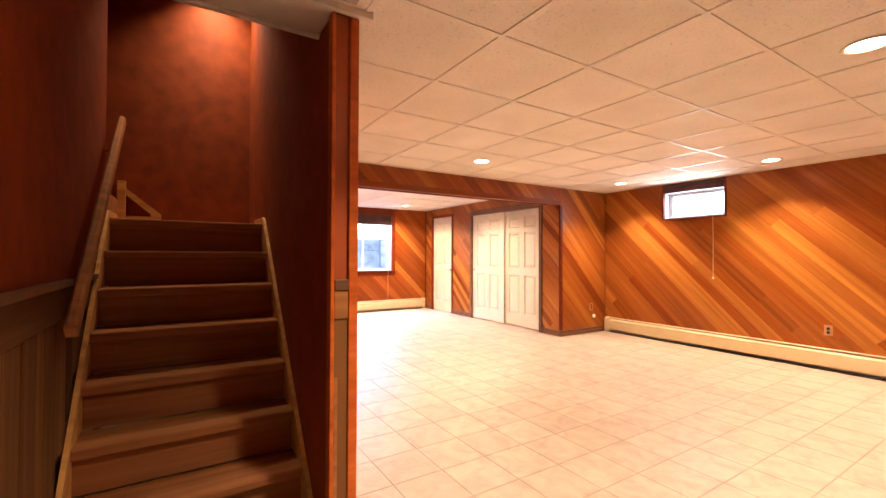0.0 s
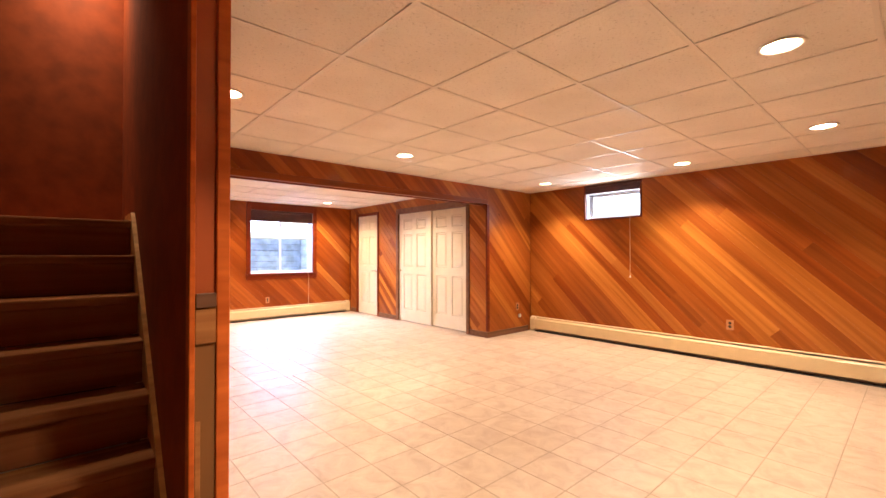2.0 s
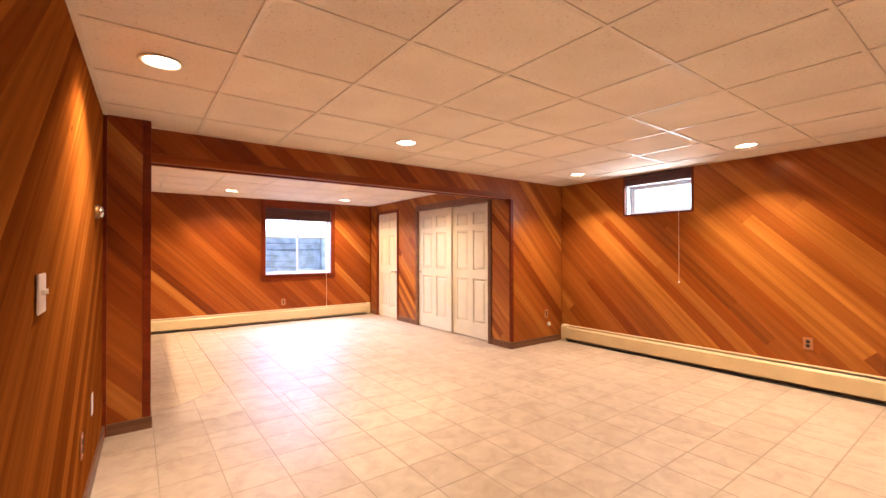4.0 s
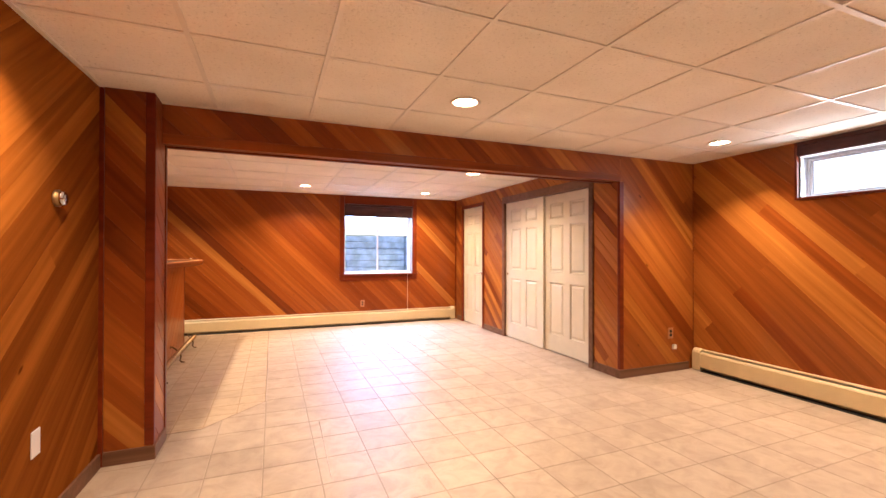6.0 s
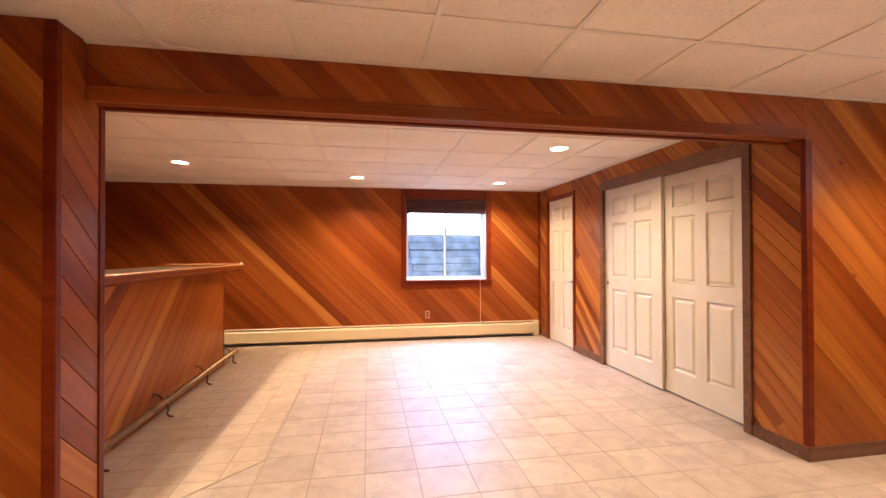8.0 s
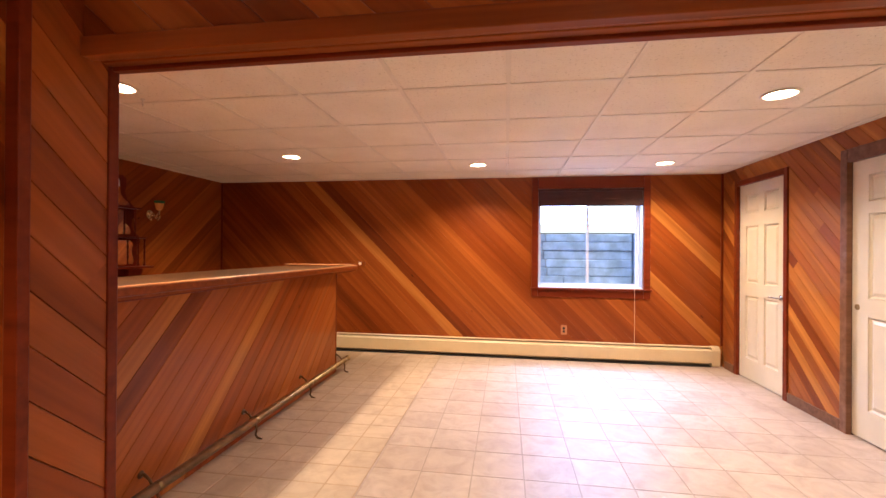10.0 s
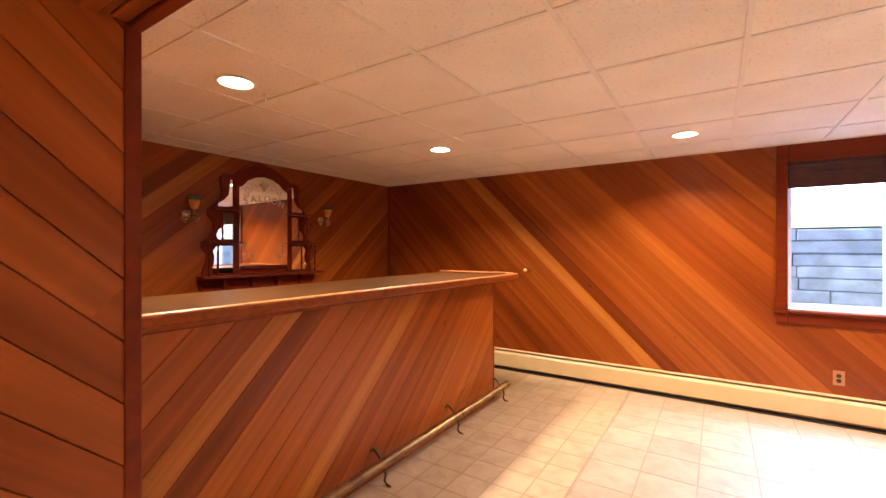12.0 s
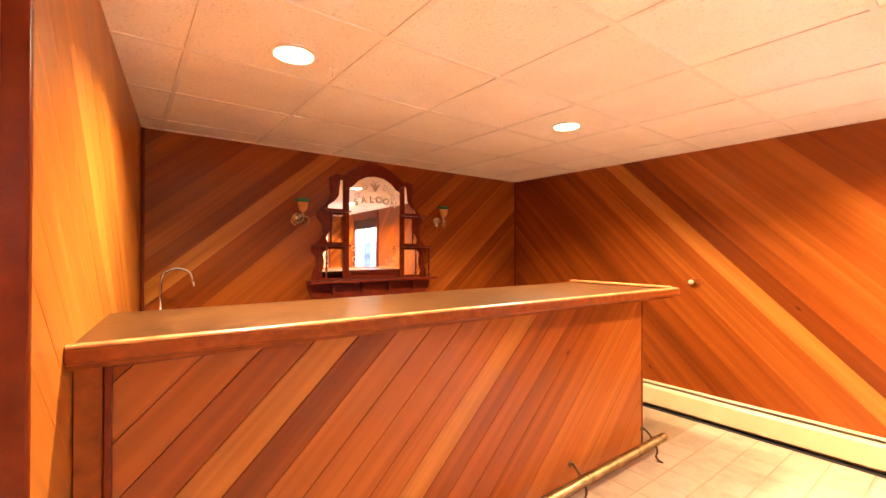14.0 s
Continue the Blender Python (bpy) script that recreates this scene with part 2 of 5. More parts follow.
def build_tile(nt, b):
    oi = nt.nodes.new("ShaderNodeObjectInfo")
    ge = nt.nodes.new("ShaderNodeNewGeometry")
    base = ramp(nt, oi.outputs["Random"], [(0.0, (0.385, 0.297, 0.235)), (1.0, (0.435, 0.340, 0.272))])
    n = node(nt, "ShaderNodeTexNoise", Scale=7.0, Detail=6.0, Roughness=0.65, Distortion=0.8)
    nt.links.new(ge.outputs["Position"], n.inputs["Vector"])
    v = ramp(nt, n.outputs[0], [(0.32, (0.78, 0.74, 0.70)), (0.5, (0.97, 0.96, 0.95)), (0.68, (1.12, 1.12, 1.12))])
    c = mix(nt, base.outputs[0], v.outputs[0], 0.8, "MULTIPLY")
    nt.links.new(c, b.inputs["Base Color"])
    n3 = node(nt, "ShaderNodeTexNoise", Scale=1.1, Detail=3.0)
    nt.links.new(ge.outputs["Position"], n3.inputs["Vector"])
    rr = nt.nodes.new("ShaderNodeMapRange")
    rr.inputs[3].default_value, rr.inputs[4].default_value = 0.40, 0.56
    nt.links.new(n3.outputs[0], rr.inputs[0])
    nt.links.new(rr.outputs[0], b.inputs["Roughness"])
    bump(nt, b, n.outputs[0], 0.10, 0.003)


def build_small_tile(nt, b):
    build_tile(nt, b)
    for n in nt.nodes:
        if n.type == "VALTORGB" and n.color_ramp.elements[0].color[0] < 0.5:
            n.color_ramp.elements[0].color = (0.420, 0.318, 0.222, 1)
            n.color_ramp.elements[1].color = (0.470, 0.362, 0.258, 1)


mat_tile = material("vinyl_tile", build_tile)
mat_tile_small = material("small_vinyl_tile", build_small_tile)
mat_grout = plain("vinyl_joint", (0.29, 0.222, 0.168), 0.5, amount=0.15)
mat_grout_small = plain("small_tile_joint", (0.35, 0.24, 0.145), 0.5, amount=0.15)


def build_panel(nt, b):
    ge = nt.nodes.new("ShaderNodeNewGeometry")
    n = node(nt, "ShaderNodeTexNoise", Scale=62.0, Detail=4.0, Roughness=0.7)
    nt.links.new(ge.outputs["Position"], n.inputs["Vector"])
    n2 = node(nt, "ShaderNodeTexNoise", Scale=2.2, Detail=3.0)
    nt.links.new(ge.outputs["Position"], n2.inputs["Vector"])
    r = ramp(nt, n.outputs[0], [(0.30, (0.66, 0.59, 0.49)), (0.42, (0.91, 0.84, 0.74)), (1.0, (0.95, 0.89, 0.79))])
    r2 = ramp(nt, n2.outputs[0], [(0.3, (0.93, 0.92, 0.90)), (0.7, (1.03, 1.03, 1.03))])
    rp = ramp(nt, ge.outputs["Random Per Island"], [(0.0, (0.95, 0.94, 0.93)), (1.0, (1.02, 1.02, 1.02))])
    c = mix(nt, r.outputs[0], r2.outputs[0], 1.0, "MULTIPLY")
    c = mix(nt, c, rp.outputs[0], 1.0, "MULTIPLY")
    nt.links.new(c, b.inputs["Base Color"])
    b.inputs["Roughness"].default_value = 0.9
    bump(nt, b, n.outputs[0], 1.0, 0.009)


mat_panel = material("fissured_ceiling_tile", build_panel)


def build_laminate(nt, b):
    mp = coords(nt)
    n = node(nt, "ShaderNodeTexNoise", Scale=17.0, Detail=7.0, Roughness=0.75, Distortion=0.6)
    nt.links.new(mp.outputs[0], n.inputs["Vector"])
    r = ramp(nt, n.outputs[0], [(0.34, (0.026, 0.009, 0.003)), (0.5, (0.058, 0.023, 0.007)), (0.66, (0.105, 0.048, 0.015))])
    nt.links.new(r.outputs[0], b.inputs["Base Color"])
    b.inputs["Roughness"].default_value = 0.34
    b.inputs["Specular IOR Level"].default_value = 0.3


mat_laminate = material("brown_marbled_laminate", build_laminate)


# ---- mesh helpers ----
def link_mesh(name, bm, mat, parent=None, label="", smooth=False, kind=""):
    me = bpy.data.meshes.new(name)
    bm.normal_update()
    bm.to_mesh(me)
    bm.free()
    for m in (mat if isinstance(mat, (list, tuple)) else [mat]):
        me.materials.append(m)
    if smooth:
        for p in me.polygons:
            p.use_smooth = True
    ob = new(name, me)
    if parent is not None:
        ob.parent = parent
    return tagged(ob, label=label, kind=kind)


def add_box(bm, x0, x1, y0, y1, z0, z1, bevel=0.0, mat_index=0):
    vs = [bm.verts.new(p) for p in itertools.product((x0, x1), (y0, y1), (z0, z1))]
    quads = [(0, 1, 3, 2), (4, 6, 7, 5), (0, 4, 5, 1), (2, 3, 7, 6), (0, 2, 6, 4), (1, 5, 7, 3)]
    fs = [bm.faces.new([vs[i] for i in q]) for q in quads]
    for f in fs:
        f.material_index = mat_index
    if bevel:
        es = {e for f in fs for e in f.edges}
        r = bmesh.ops.bevel(bm, geom=list(es), offset=bevel, segments=2, affect="EDGES", profile=0.5)
        for f in r["faces"]:
            f.material_index = mat_index


def box(name, b, mat, parent=None, bevel=0.003, label="", kind=""):
    bm = bmesh.new()
    add_box(bm, *b, bevel=bevel)
    return link_mesh(name, bm, mat, parent, label, kind=kind)


def part(name, bm, mat, parent, label="", smooth=False):
    return link_mesh(name, bm, mat, parent, label, smooth)


def thing(name, at, label, category, group=""):
    ob = new(name)
    ob.matrix_world = pose(*at)
    return tagged(ob, label=label, category=category, group=group)


def tube(bm, pts, r, seg=10, cap=True):
    """A round bar along points; r one radius or one for each point."""
    pts = [Vector(p) for p in pts]
    rs = r if isinstance(r, (list, tuple)) else [r] * len(pts)
    rings = []
    for i, p in enumerate(pts):
        d = (pts[min(i + 1, len(pts) - 1)] - pts[max(i - 1, 0)]).normalized()
        up = Vector((0, 0, 1)) if abs(d.z) < 0.9 else Vector((1, 0, 0))
        a = d.cross(up).normalized()
        b = d.cross(a).normalized()
        rings.append([bm.verts.new(p + rs[i] * (math.cos(k * math.tau / seg) * a + math.sin(k * math.tau / seg) * b)) for k in range(seg)])
    for r0, r1 in zip(rings, rings[1:]):
        for k in range(seg):
            bm.faces.new((r0[k], r0[(k + 1) % seg], r1[(k + 1) % seg], r1[k]))
    if cap:
        bm.faces.new(rings[0])
        bm.faces.new(rings[-1][::-1])


def lathe(bm, prof, seg=20, origin=(0, 0, 0), m=None):
    """Turns (radius, height) points about z."""
    m = m or Matrix()
    o = Vector(origin)
    rings = [[bm.verts.new(m @ (Vector((r * math.cos(k * math.tau / seg), r * math.sin(k * math.tau / seg), z))) + o) for k in range(seg)] for r, z in prof]
    for r0, r1 in zip(rings, rings[1:]):
        for k in range(seg):
            bm.faces.new((r0[k], r0[(k + 1) % seg], r1[(k + 1) % seg], r1[k]))
    return rings


# ---- polygons for boards ----
def clip(poly, a, b, c):
    """The part of a convex polygon where a*u + b*v <= c."""
    out = []
    for i, p in enumerate(poly):
        q = poly[(i + 1) % len(poly)]
        dp, dq = a * p[0] + b * p[1] - c, a * q[0] + b * q[1] - c
        if dp <= 1e-9:
            out.append(p)
        if (dp < -1e-9 and dq > 1e-9) or (dp > 1e-9 and dq < -1e-9):
            t = dp / (dp - dq)
            out.append((p[0] + t * (q[0] - p[0]), p[1] + t * (q[1] - p[1])))
    return out if len(out) >= 3 and poly_area(out) > 4e-5 else []


def poly_area(p):
    return abs(sum(p[i][0] * p[(i + 1) % len(p)][1] - p[(i + 1) % len(p)][0] * p[i][1] for i in range(len(p)))) / 2


def minus_rect(poly, r):
    u0, u1, v0, v1 = r
    out = [clip(poly, 1, 0, u0), clip(poly, -1, 0, -u1)]
    mid = clip(clip(poly, 1, 0, u1) or [], -1, 0, -u0) if clip(poly, 1, 0, u1) else []
    if mid:
        out += [clip(mid, 0, 1, v0), clip(mid, 0, -1, -v1)]
    return [p for p in out if p]


def board(name, polys, place, direction, offset, width, depth, chamfer, mat, parent):
    """One board of a wall: polygons (u, v) set proud by depth, with chamfered long edges at offset and offset + width."""
    n = (-direction[1], direction[0])
    verts, faces, uvs, seen = [], [], [], {}
    edges = collections.Counter()
    cant = random.Random(round(offset * 971 + width * 13)).uniform(-0.0009, 0.0009) if depth > 0.005 else 0.0

    def vert(p, h):
        key = (round(p[0], 5), round(p[1], 5), round(h, 5))
        if key not in seen:
            seen[key] = len(verts)
            verts.append(place(p[0], p[1], h))
            uvs.append((p[0] * direction[0] + p[1] * direction[1], p[0] * n[0] + p[1] * n[1]))
        return seen[key]

    def height(p):
        s = p[0] * n[0] + p[1] * n[1]
        d = min(s - offset, offset + width - s)
        return depth + cant * ((s - offset) / width - 0.5) - 2.4 * max(0.0, chamfer - d)

    for poly in polys:
        for piece in (clip(clip(poly, n[0], n[1], offset + width - chamfer) or [(0, 0)] * 3, -n[0], -n[1], -(offset + chamfer)),
                      clip(poly, n[0], n[1], offset + chamfer), clip(poly, -n[0], -n[1], -(offset + width - chamfer))):
            if len(piece) < 3:
                continue
            idx = [vert(p, height(p)) for p in piece]
            idx = [i for k, i in enumerate(idx) if i != idx[k - 1]]
            if len(idx) < 3:
                continue
            faces.append(idx)
            for k, i in enumerate(idx):
                edges[tuple(sorted((i, idx[(k + 1) % len(idx)])))] += 1
    if not faces:
        return None
    base = {}
    where = {v: k for k, v in seen.items()}
    rim = []
    for f in list(faces):
        for k, i in enumerate(f):
            j = f[(k + 1) % len(f)]
            if edges[tuple(sorted((i, j)))] == 1:
                rim.append((i, j))
    for i, j in rim:
        for q in (i, j):
            if q not in base:
                base[q] = len(verts)
                s = where[q]
                verts.append(place(s[0], s[1], 0.0))
                uvs.append(uvs[q])
        faces.append([j, i, base[i], base[j]])
    me = bpy.data.meshes.new(name)
    me.from_pydata([tuple(v) for v in verts], [], faces)
    uv = me.uv_layers.new(name="grain")
    for lp in me.loops:
        uv.data[lp.index].uv = uvs[lp.vertex_index]
    me.materials.append(mat)
    ob = new(name, me)
    ob.parent = parent
    return ob


def board_wall(place, rect, slope, pitch, parent, mat, holes=(), seed=1, depth=0.011, lengths=(2.6, 9.0), name="plank", phase=0.0, light=(), dark=(), few=0.06, joint=0.0004, dark_mat=None, ends=()):
    """Diagonal boards over a wall's rectangle (u0, u1, v0, v1), with holes left free. slope: rise per metre; None: upright boards."""
    rnd = random.Random(seed)
    u0, u1, v0, v1 = rect
    a = math.atan(slope) if slope is not None else math.pi / 2
    d = (math.cos(a), math.sin(a))
    n = (-d[1], d[0])
    corners = [(u0, v0), (u1, v0), (u1, v1), (u0, v1)]
    s = [c[0] * n[0] + c[1] * n[1] for c in corners]
    t = [c[0] * d[0] + c[1] * d[1] for c in corners]
    o = math.floor((min(s) - phase) / pitch) * pitch + phase
    while o < max(s):
        strip = clip(corners, n[0], n[1], o + pitch)
        strip = clip(strip, -n[0], -n[1], -o) if strip else []
        if strip:
            cut = min(t) - (rnd.uniform(0, lengths[1]) if lengths[0] < 8 else 0.1)
            own = sorted(u * d[0] + v * d[1] for u, v in ends if o <= u * n[0] + v * n[1] < o + pitch)
            while cut < max(t):
                end = (own.pop(0) if own else cut + 9.0) if ends else cut + rnd.uniform(*lengths)
                piece = clip(strip, d[0], d[1], end)
                piece = clip(piece, -d[0], -d[1], -cut) if piece else []
                start, cut = cut, end
                if not piece:
                    continue
                polys = [piece]
                for h in holes:
                    polys = [q for p in polys for q in minus_rect(p, h)]
                tone = mat
                roll = rnd.random()
                if few and roll < few:
                    tone = mat_plank_light
                elif few and roll > 1 - 1.5 * few:
                    tone = mat_plank_dark
                for points, m in ((dark, dark_mat or mat_plank_dark), (light, mat_plank_light)):
                    for u, v in points:
                        if o <= u * n[0] + v * n[1] < o + pitch and start <= u * d[0] + v * d[1] < end:
                            tone = m
                if polys:
                    board(name, polys, place, d, o, pitch, depth, joint, tone, parent)
        o += pitch


# ---- the plan ----
WEST, EAST, CLOSET, NORTH = 0.585, 5.85, 4.80, 8.48
BAR_WEST, BAR_SOUTH = -1.62, 4.58
SOUTH = -1.60
COL_FRONT, BEAM_FRONT, BEAM_BACK, JAMB = 4.19, 4.38, 4.506, 0.87
LINTEL = 2.00
T = 0.012


def solid(name, boxes, mat, label=""):
    bm = bmesh.new()
    for b in boxes:
        add_box(bm, *b)
    return link_mesh(name, bm, mat, None, label, kind="structure")


# walls: bodies behind the boards
SW = (2.585, 3.38, 1.76, 2.22)
NW = (2.694, 3.93, 0.88, 2.10)
wall_east = solid("wall_east", [(EAST + T, EAST + 0.22, SOUTH, SW[0], -0.1, 2.6), (EAST + T, EAST + 0.22, SW[1], NORTH + 0.2, -0.1, 2.6),
                                (EAST + T, EAST + 0.22, SW[0], SW[1], -0.1, SW[2]), (EAST + T, EAST + 0.22, SW[0], SW[1], SW[3], 2.6)], mat_backing, "east wall behind cedar boards")
wall_north = solid("wall_north", [(BAR_WEST - 0.2, NW[0], NORTH + T, NORTH + 0.25, -0.1, 2.6), (NW[1], EAST + T, NORTH + T, NORTH + 0.25, -0.1, 2.6),
                                  (NW[0], NW[1], NORTH + T, NORTH + 0.25, -0.1, NW[2]), (NW[0], NW[1], NORTH + T, NORTH + 0.25, NW[3], 2.6)], mat_backing, "north wall behind cedar boards")
D1 = (7.37, 8.15, 0.0, 2.05)
CL = (4.82, 6.65, 0.0, 2.01)
wall_closet = solid("wall_closet", [(CLOSET + T, CLOSET + 0.12, BEAM_FRONT + T, CL[0], 0, 2.6), (CLOSET + T, CLOSET + 0.12, CL[1], D1[0], 0, 2.6), (CLOSET + T, CLOSET + 0.12, D1[1], NORTH + T, 0, 2.6),
                                    (CLOSET + T, CLOSET + 0.12, CL[0], CL[1], CL[3], 2.6), (CLOSET + T, CLOSET + 0.12, D1[0], D1[1], D1[3], 2.6)], mat_backing, "closet wall behind cedar boards")
wall_stub = solid("wall_stub", [(CLOSET + 0.12, EAST + T, BEAM_FRONT + T, BEAM_BACK, 0, 2.6)], mat_backing, "short return wall behind cedar boards")
wall_closet_back = solid("wall_closet_back", [(5.5, 5.56, BEAM_BACK, NORTH + T, 0, 2.6)], mat_plaster, "plain back wall of the closet")
beam = solid("beam", [(JAMB, CLOSET, BEAM_FRONT + T, BEAM_BACK - T, LINTEL + T, 2.6)], mat_backing, "dropped beam clad in cedar boards")
column = solid("column", [(0.527, JAMB - T, COL_FRONT + T, BEAM_BACK - T, 0, 2.6)], mat_backing, "boxed column clad in cedar boards")
STAIR_E, STAIR_W, PART_END = 0.445, -0.50, 1.64


def west_x(y):
    """The room's west wall, slightly out of square."""
    return 0.54 + (y - 1.65) * 0.0236


def skew_strip(name, y0, y1, x_in, x_out, z0, z1, mat, label):
    bm = bmesh.new()
    ring = [(west_x(y0) + x_in, y0), (west_x(y0) + x_out, y0), (west_x(y1) + x_out, y1), (west_x(y1) + x_in, y1)]
    va = [bm.verts.new((x, y, z0)) for x, y in ring]
    vb = [bm.verts.new((x, y, z1)) for x, y in ring]
    bm.faces.new(va[::-1])
    bm.faces.new(vb)
    for k in range(4):
        bm.faces.new((va[k], va[(k + 1) % 4], vb[(k + 1) % 4], vb[k]))
    return link_mesh(name, bm, mat, None, label, kind="structure")



wall_west = solid("wall_west", [(STAIR_E, 0.525, PART_END + 0.004, BEAM_BACK - T, 0, 2.6)], mat_orange_wall, "partition between the stair and the room")
SKEW = 0.095


def south_y(x):
    """The bar's south wall runs slightly out of square."""
    return BEAM_BACK + 0.001 + (JAMB - x) * SKEW


bm = bmesh.new()
ring = [(BAR_WEST - 0.2, BEAM_BACK - 0.1), (JAMB - 0.001, BEAM_BACK - 0.011), (JAMB - 0.001, south_y(JAMB) - T), (BAR_WEST - 0.2, south_y(BAR_WEST - 0.2) - T)]
va = [bm.verts.new((x, y, 0)) for x, y in ring]
vb = [bm.verts.new((x, y, 2.6)) for x, y in ring]
bm.faces.new(va[::-1])
bm.faces.new(vb)
for k in range(4):
    bm.faces.new((va[k], va[(k + 1) % 4], vb[(k + 1) % 4], vb[k]))
wall_bar_south = link_mesh("wall_bar_south", bm, mat_backing, None, "south wall of the bar behind cedar boards", kind="structure")
wall_bar_west = solid("wall_bar_west", [(BAR_WEST - 0.2, BAR_WEST - T, BAR_SOUTH + 0.1, NORTH + T, -0.1, 2.6)], mat_backing, "west wall of the bar behind cedar boards")
wall_south = solid("wall_south", [(STAIR_W - 0.2, EAST + 0.22, SOUTH - 0.2, SOUTH, -0.1, 2.6)], mat_orange_wall, "plain orange plaster south wall")
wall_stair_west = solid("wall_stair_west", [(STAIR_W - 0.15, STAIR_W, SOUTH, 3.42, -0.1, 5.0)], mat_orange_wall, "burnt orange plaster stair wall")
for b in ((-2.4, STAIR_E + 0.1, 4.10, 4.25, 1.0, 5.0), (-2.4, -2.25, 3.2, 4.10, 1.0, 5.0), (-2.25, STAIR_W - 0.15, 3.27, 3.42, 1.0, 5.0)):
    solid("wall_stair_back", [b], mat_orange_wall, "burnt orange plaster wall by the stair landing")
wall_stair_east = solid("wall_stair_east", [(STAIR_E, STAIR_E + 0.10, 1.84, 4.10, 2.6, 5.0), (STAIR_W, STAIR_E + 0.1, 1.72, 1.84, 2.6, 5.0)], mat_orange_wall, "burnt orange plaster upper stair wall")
roof_slab = solid("upper_floor", [(STAIR_E + 0.1, EAST + 0.22, SOUTH - 0.2, NORTH + 0.25, 2.6, 2.8), (STAIR_W - 0.2, STAIR_E + 0.1, SOUTH - 0.2, 1.72, 2.6, 2.8),
                                  (BAR_WEST - 0.2, STAIR_E + 0.1, 4.25, NORTH + 0.25, 2.6, 2.8), (-2.4, STAIR_E + 0.1, 1.72, 4.25, 5.0, 5.2)], mat_plaster, "floor slab of the storey above")

# ---- ceiling ----
XS = [1.19 + 0.61 * k for k in range(-3, 8)]
YS = [1.455 + 0.61 * k for k in range(-5, 5)]
BXS = [2.31 + 0.61 * k for k in range(-7, 5)]
BYS = [5.49 + 0.63 * k for k in range(-1, 5)]


def ceiling_area(bm, x0, x1, y0, y1, xs, ys, lamps):
    gx = [x0] + [x for x in xs if x0 + 0.03 < x < x1 - 0.03] + [x1]
    gy = [y0] + [y for y in ys if y0 + 0.03 < y < y1 - 0.03] + [y1]
    g, zp = 0.011, H + 0.006
    for xa, xb in zip(gx, gx[1:]):
        for ya, yb in zip(gy, gy[1:]):
            a, b, c, d = xa + g + 0.0008, xb - g - 0.0008, ya + g + 0.0008, yb - g - 0.0008
            inside = [(x, y) for x, y in lamps if xa < x < xb and ya < y < yb]
            if not inside:
                f = bm.faces.new([bm.verts.new(p) for p in ((a, c, zp), (a, d, zp), (b, d, zp), (b, c, zp))])
                f.material_index = 0
            else:
                cx, cy = inside[0]
                inner, outer = [], []
                for k in range(32):
                    t = math.tau * k / 32
                    dx, dy = math.cos(t), math.sin(t)
                    inner.append(bm.verts.new((cx + 0.088 * dx, cy + 0.088 * dy, zp)))
                    s = min(((b - cx) / dx if dx > 1e-6 else (a - cx) / dx if dx < -1e-6 else 9), ((d - cy) / dy if dy > 1e-6 else (c - cy) / dy if dy < -1e-6 else 9))
                    outer.append(bm.verts.new((cx + s * dx, cy + s * dy, zp)))
                for k in range(32):
                    bm.faces.new((inner[k], inner[(k + 1) % 32], outer[(k + 1) % 32], outer[k]))
                for qx, qy in ((a, c), (a, d), (b, c), (b, d)):
                    ang = math.atan2(qy - cy, qx - cx) % math.tau
                    k = int(ang / math.tau * 32) % 32
                    q = bm.verts.new((qx, qy, zp))
                    try:
                        bm.faces.new((outer[k], q, outer[(k + 1) % 32]))
                    except ValueError:
                        pass
    for x in gx[1:-1]:
        add_box(bm, x - g, x + g, y0, y1, H, H + 0.012, 0, 1)
    for y in gy[1:-1]:
        for xa, xb in zip(gx, gx[1:]):
            add_box(bm, xa + g, xb - g, y - g, y + g, H + 0.0005, H + 0.012, 0, 1)
    e = 0.02
    add_box(bm, x0, x0 + e, y0, y1, H - 0.001, H + 0.012, 0, 1)
    add_box(bm, x1 - e, x1, y0, y1, H - 0.001, H + 0.012, 0, 1)
    add_box(bm, x0 + e, x1 - e, y0, y0 + e, H - 0.001, H + 0.012, 0, 1)
    add_box(bm, x0 + e, x1 - e, y1 - e, y1, H - 0.001, H + 0.012, 0, 1)


bm = bmesh.new()
ceiling_area(bm, 0.54, EAST, SOUTH, BEAM_FRONT, XS, YS, MAIN_LAMPS)
ceiling_area(bm, STAIR_W, 0.5395, SOUTH, 1.60, XS, YS, MAIN_LAMPS)
ceiling = link_mesh("ceiling", bm, [mat_panel, mat_grid], None, "suspended ceiling of fissured tiles in a metal grid", kind="structure")
bm = bmesh.new()
ceiling_area(bm, BAR_WEST, CLOSET, BEAM_BACK, NORTH, BXS, BYS, BAR_LAMPS)
add_box(bm, CLOSET + 0.12, 5.5, BEAM_BACK, NORTH, 2.3, 2.34, 0, 0)
ceiling_2 = link_mesh("ceiling_bar", bm, [mat_panel, mat_grid], None, "suspended ceiling of fissured tiles over the bar", kind="structure")
# edge of the ceiling at the stair opening
box("ceiling_trim", (STAIR_W, STAIR_E, 1.60, 1.84, H - 0.03, H + 0.35), mat_plaster, None, 0.004, "white edge of the ceiling at the stair opening", "structure")
box("ceiling_trim", (STAIR_E, WEST + 0.02, 1.60, PART_END - 0.012, H - 0.03, H + 0.35), mat_plaster, None, 0.004, "white edge of the ceiling above the partition", "structure")
box("ceiling_trim", (STAIR_W, STAIR_E, 1.84, 1.865, H - 0.045, H + 0.01), mat_plaster, None, 0.004, "white angle strip at the stair opening", "structure")


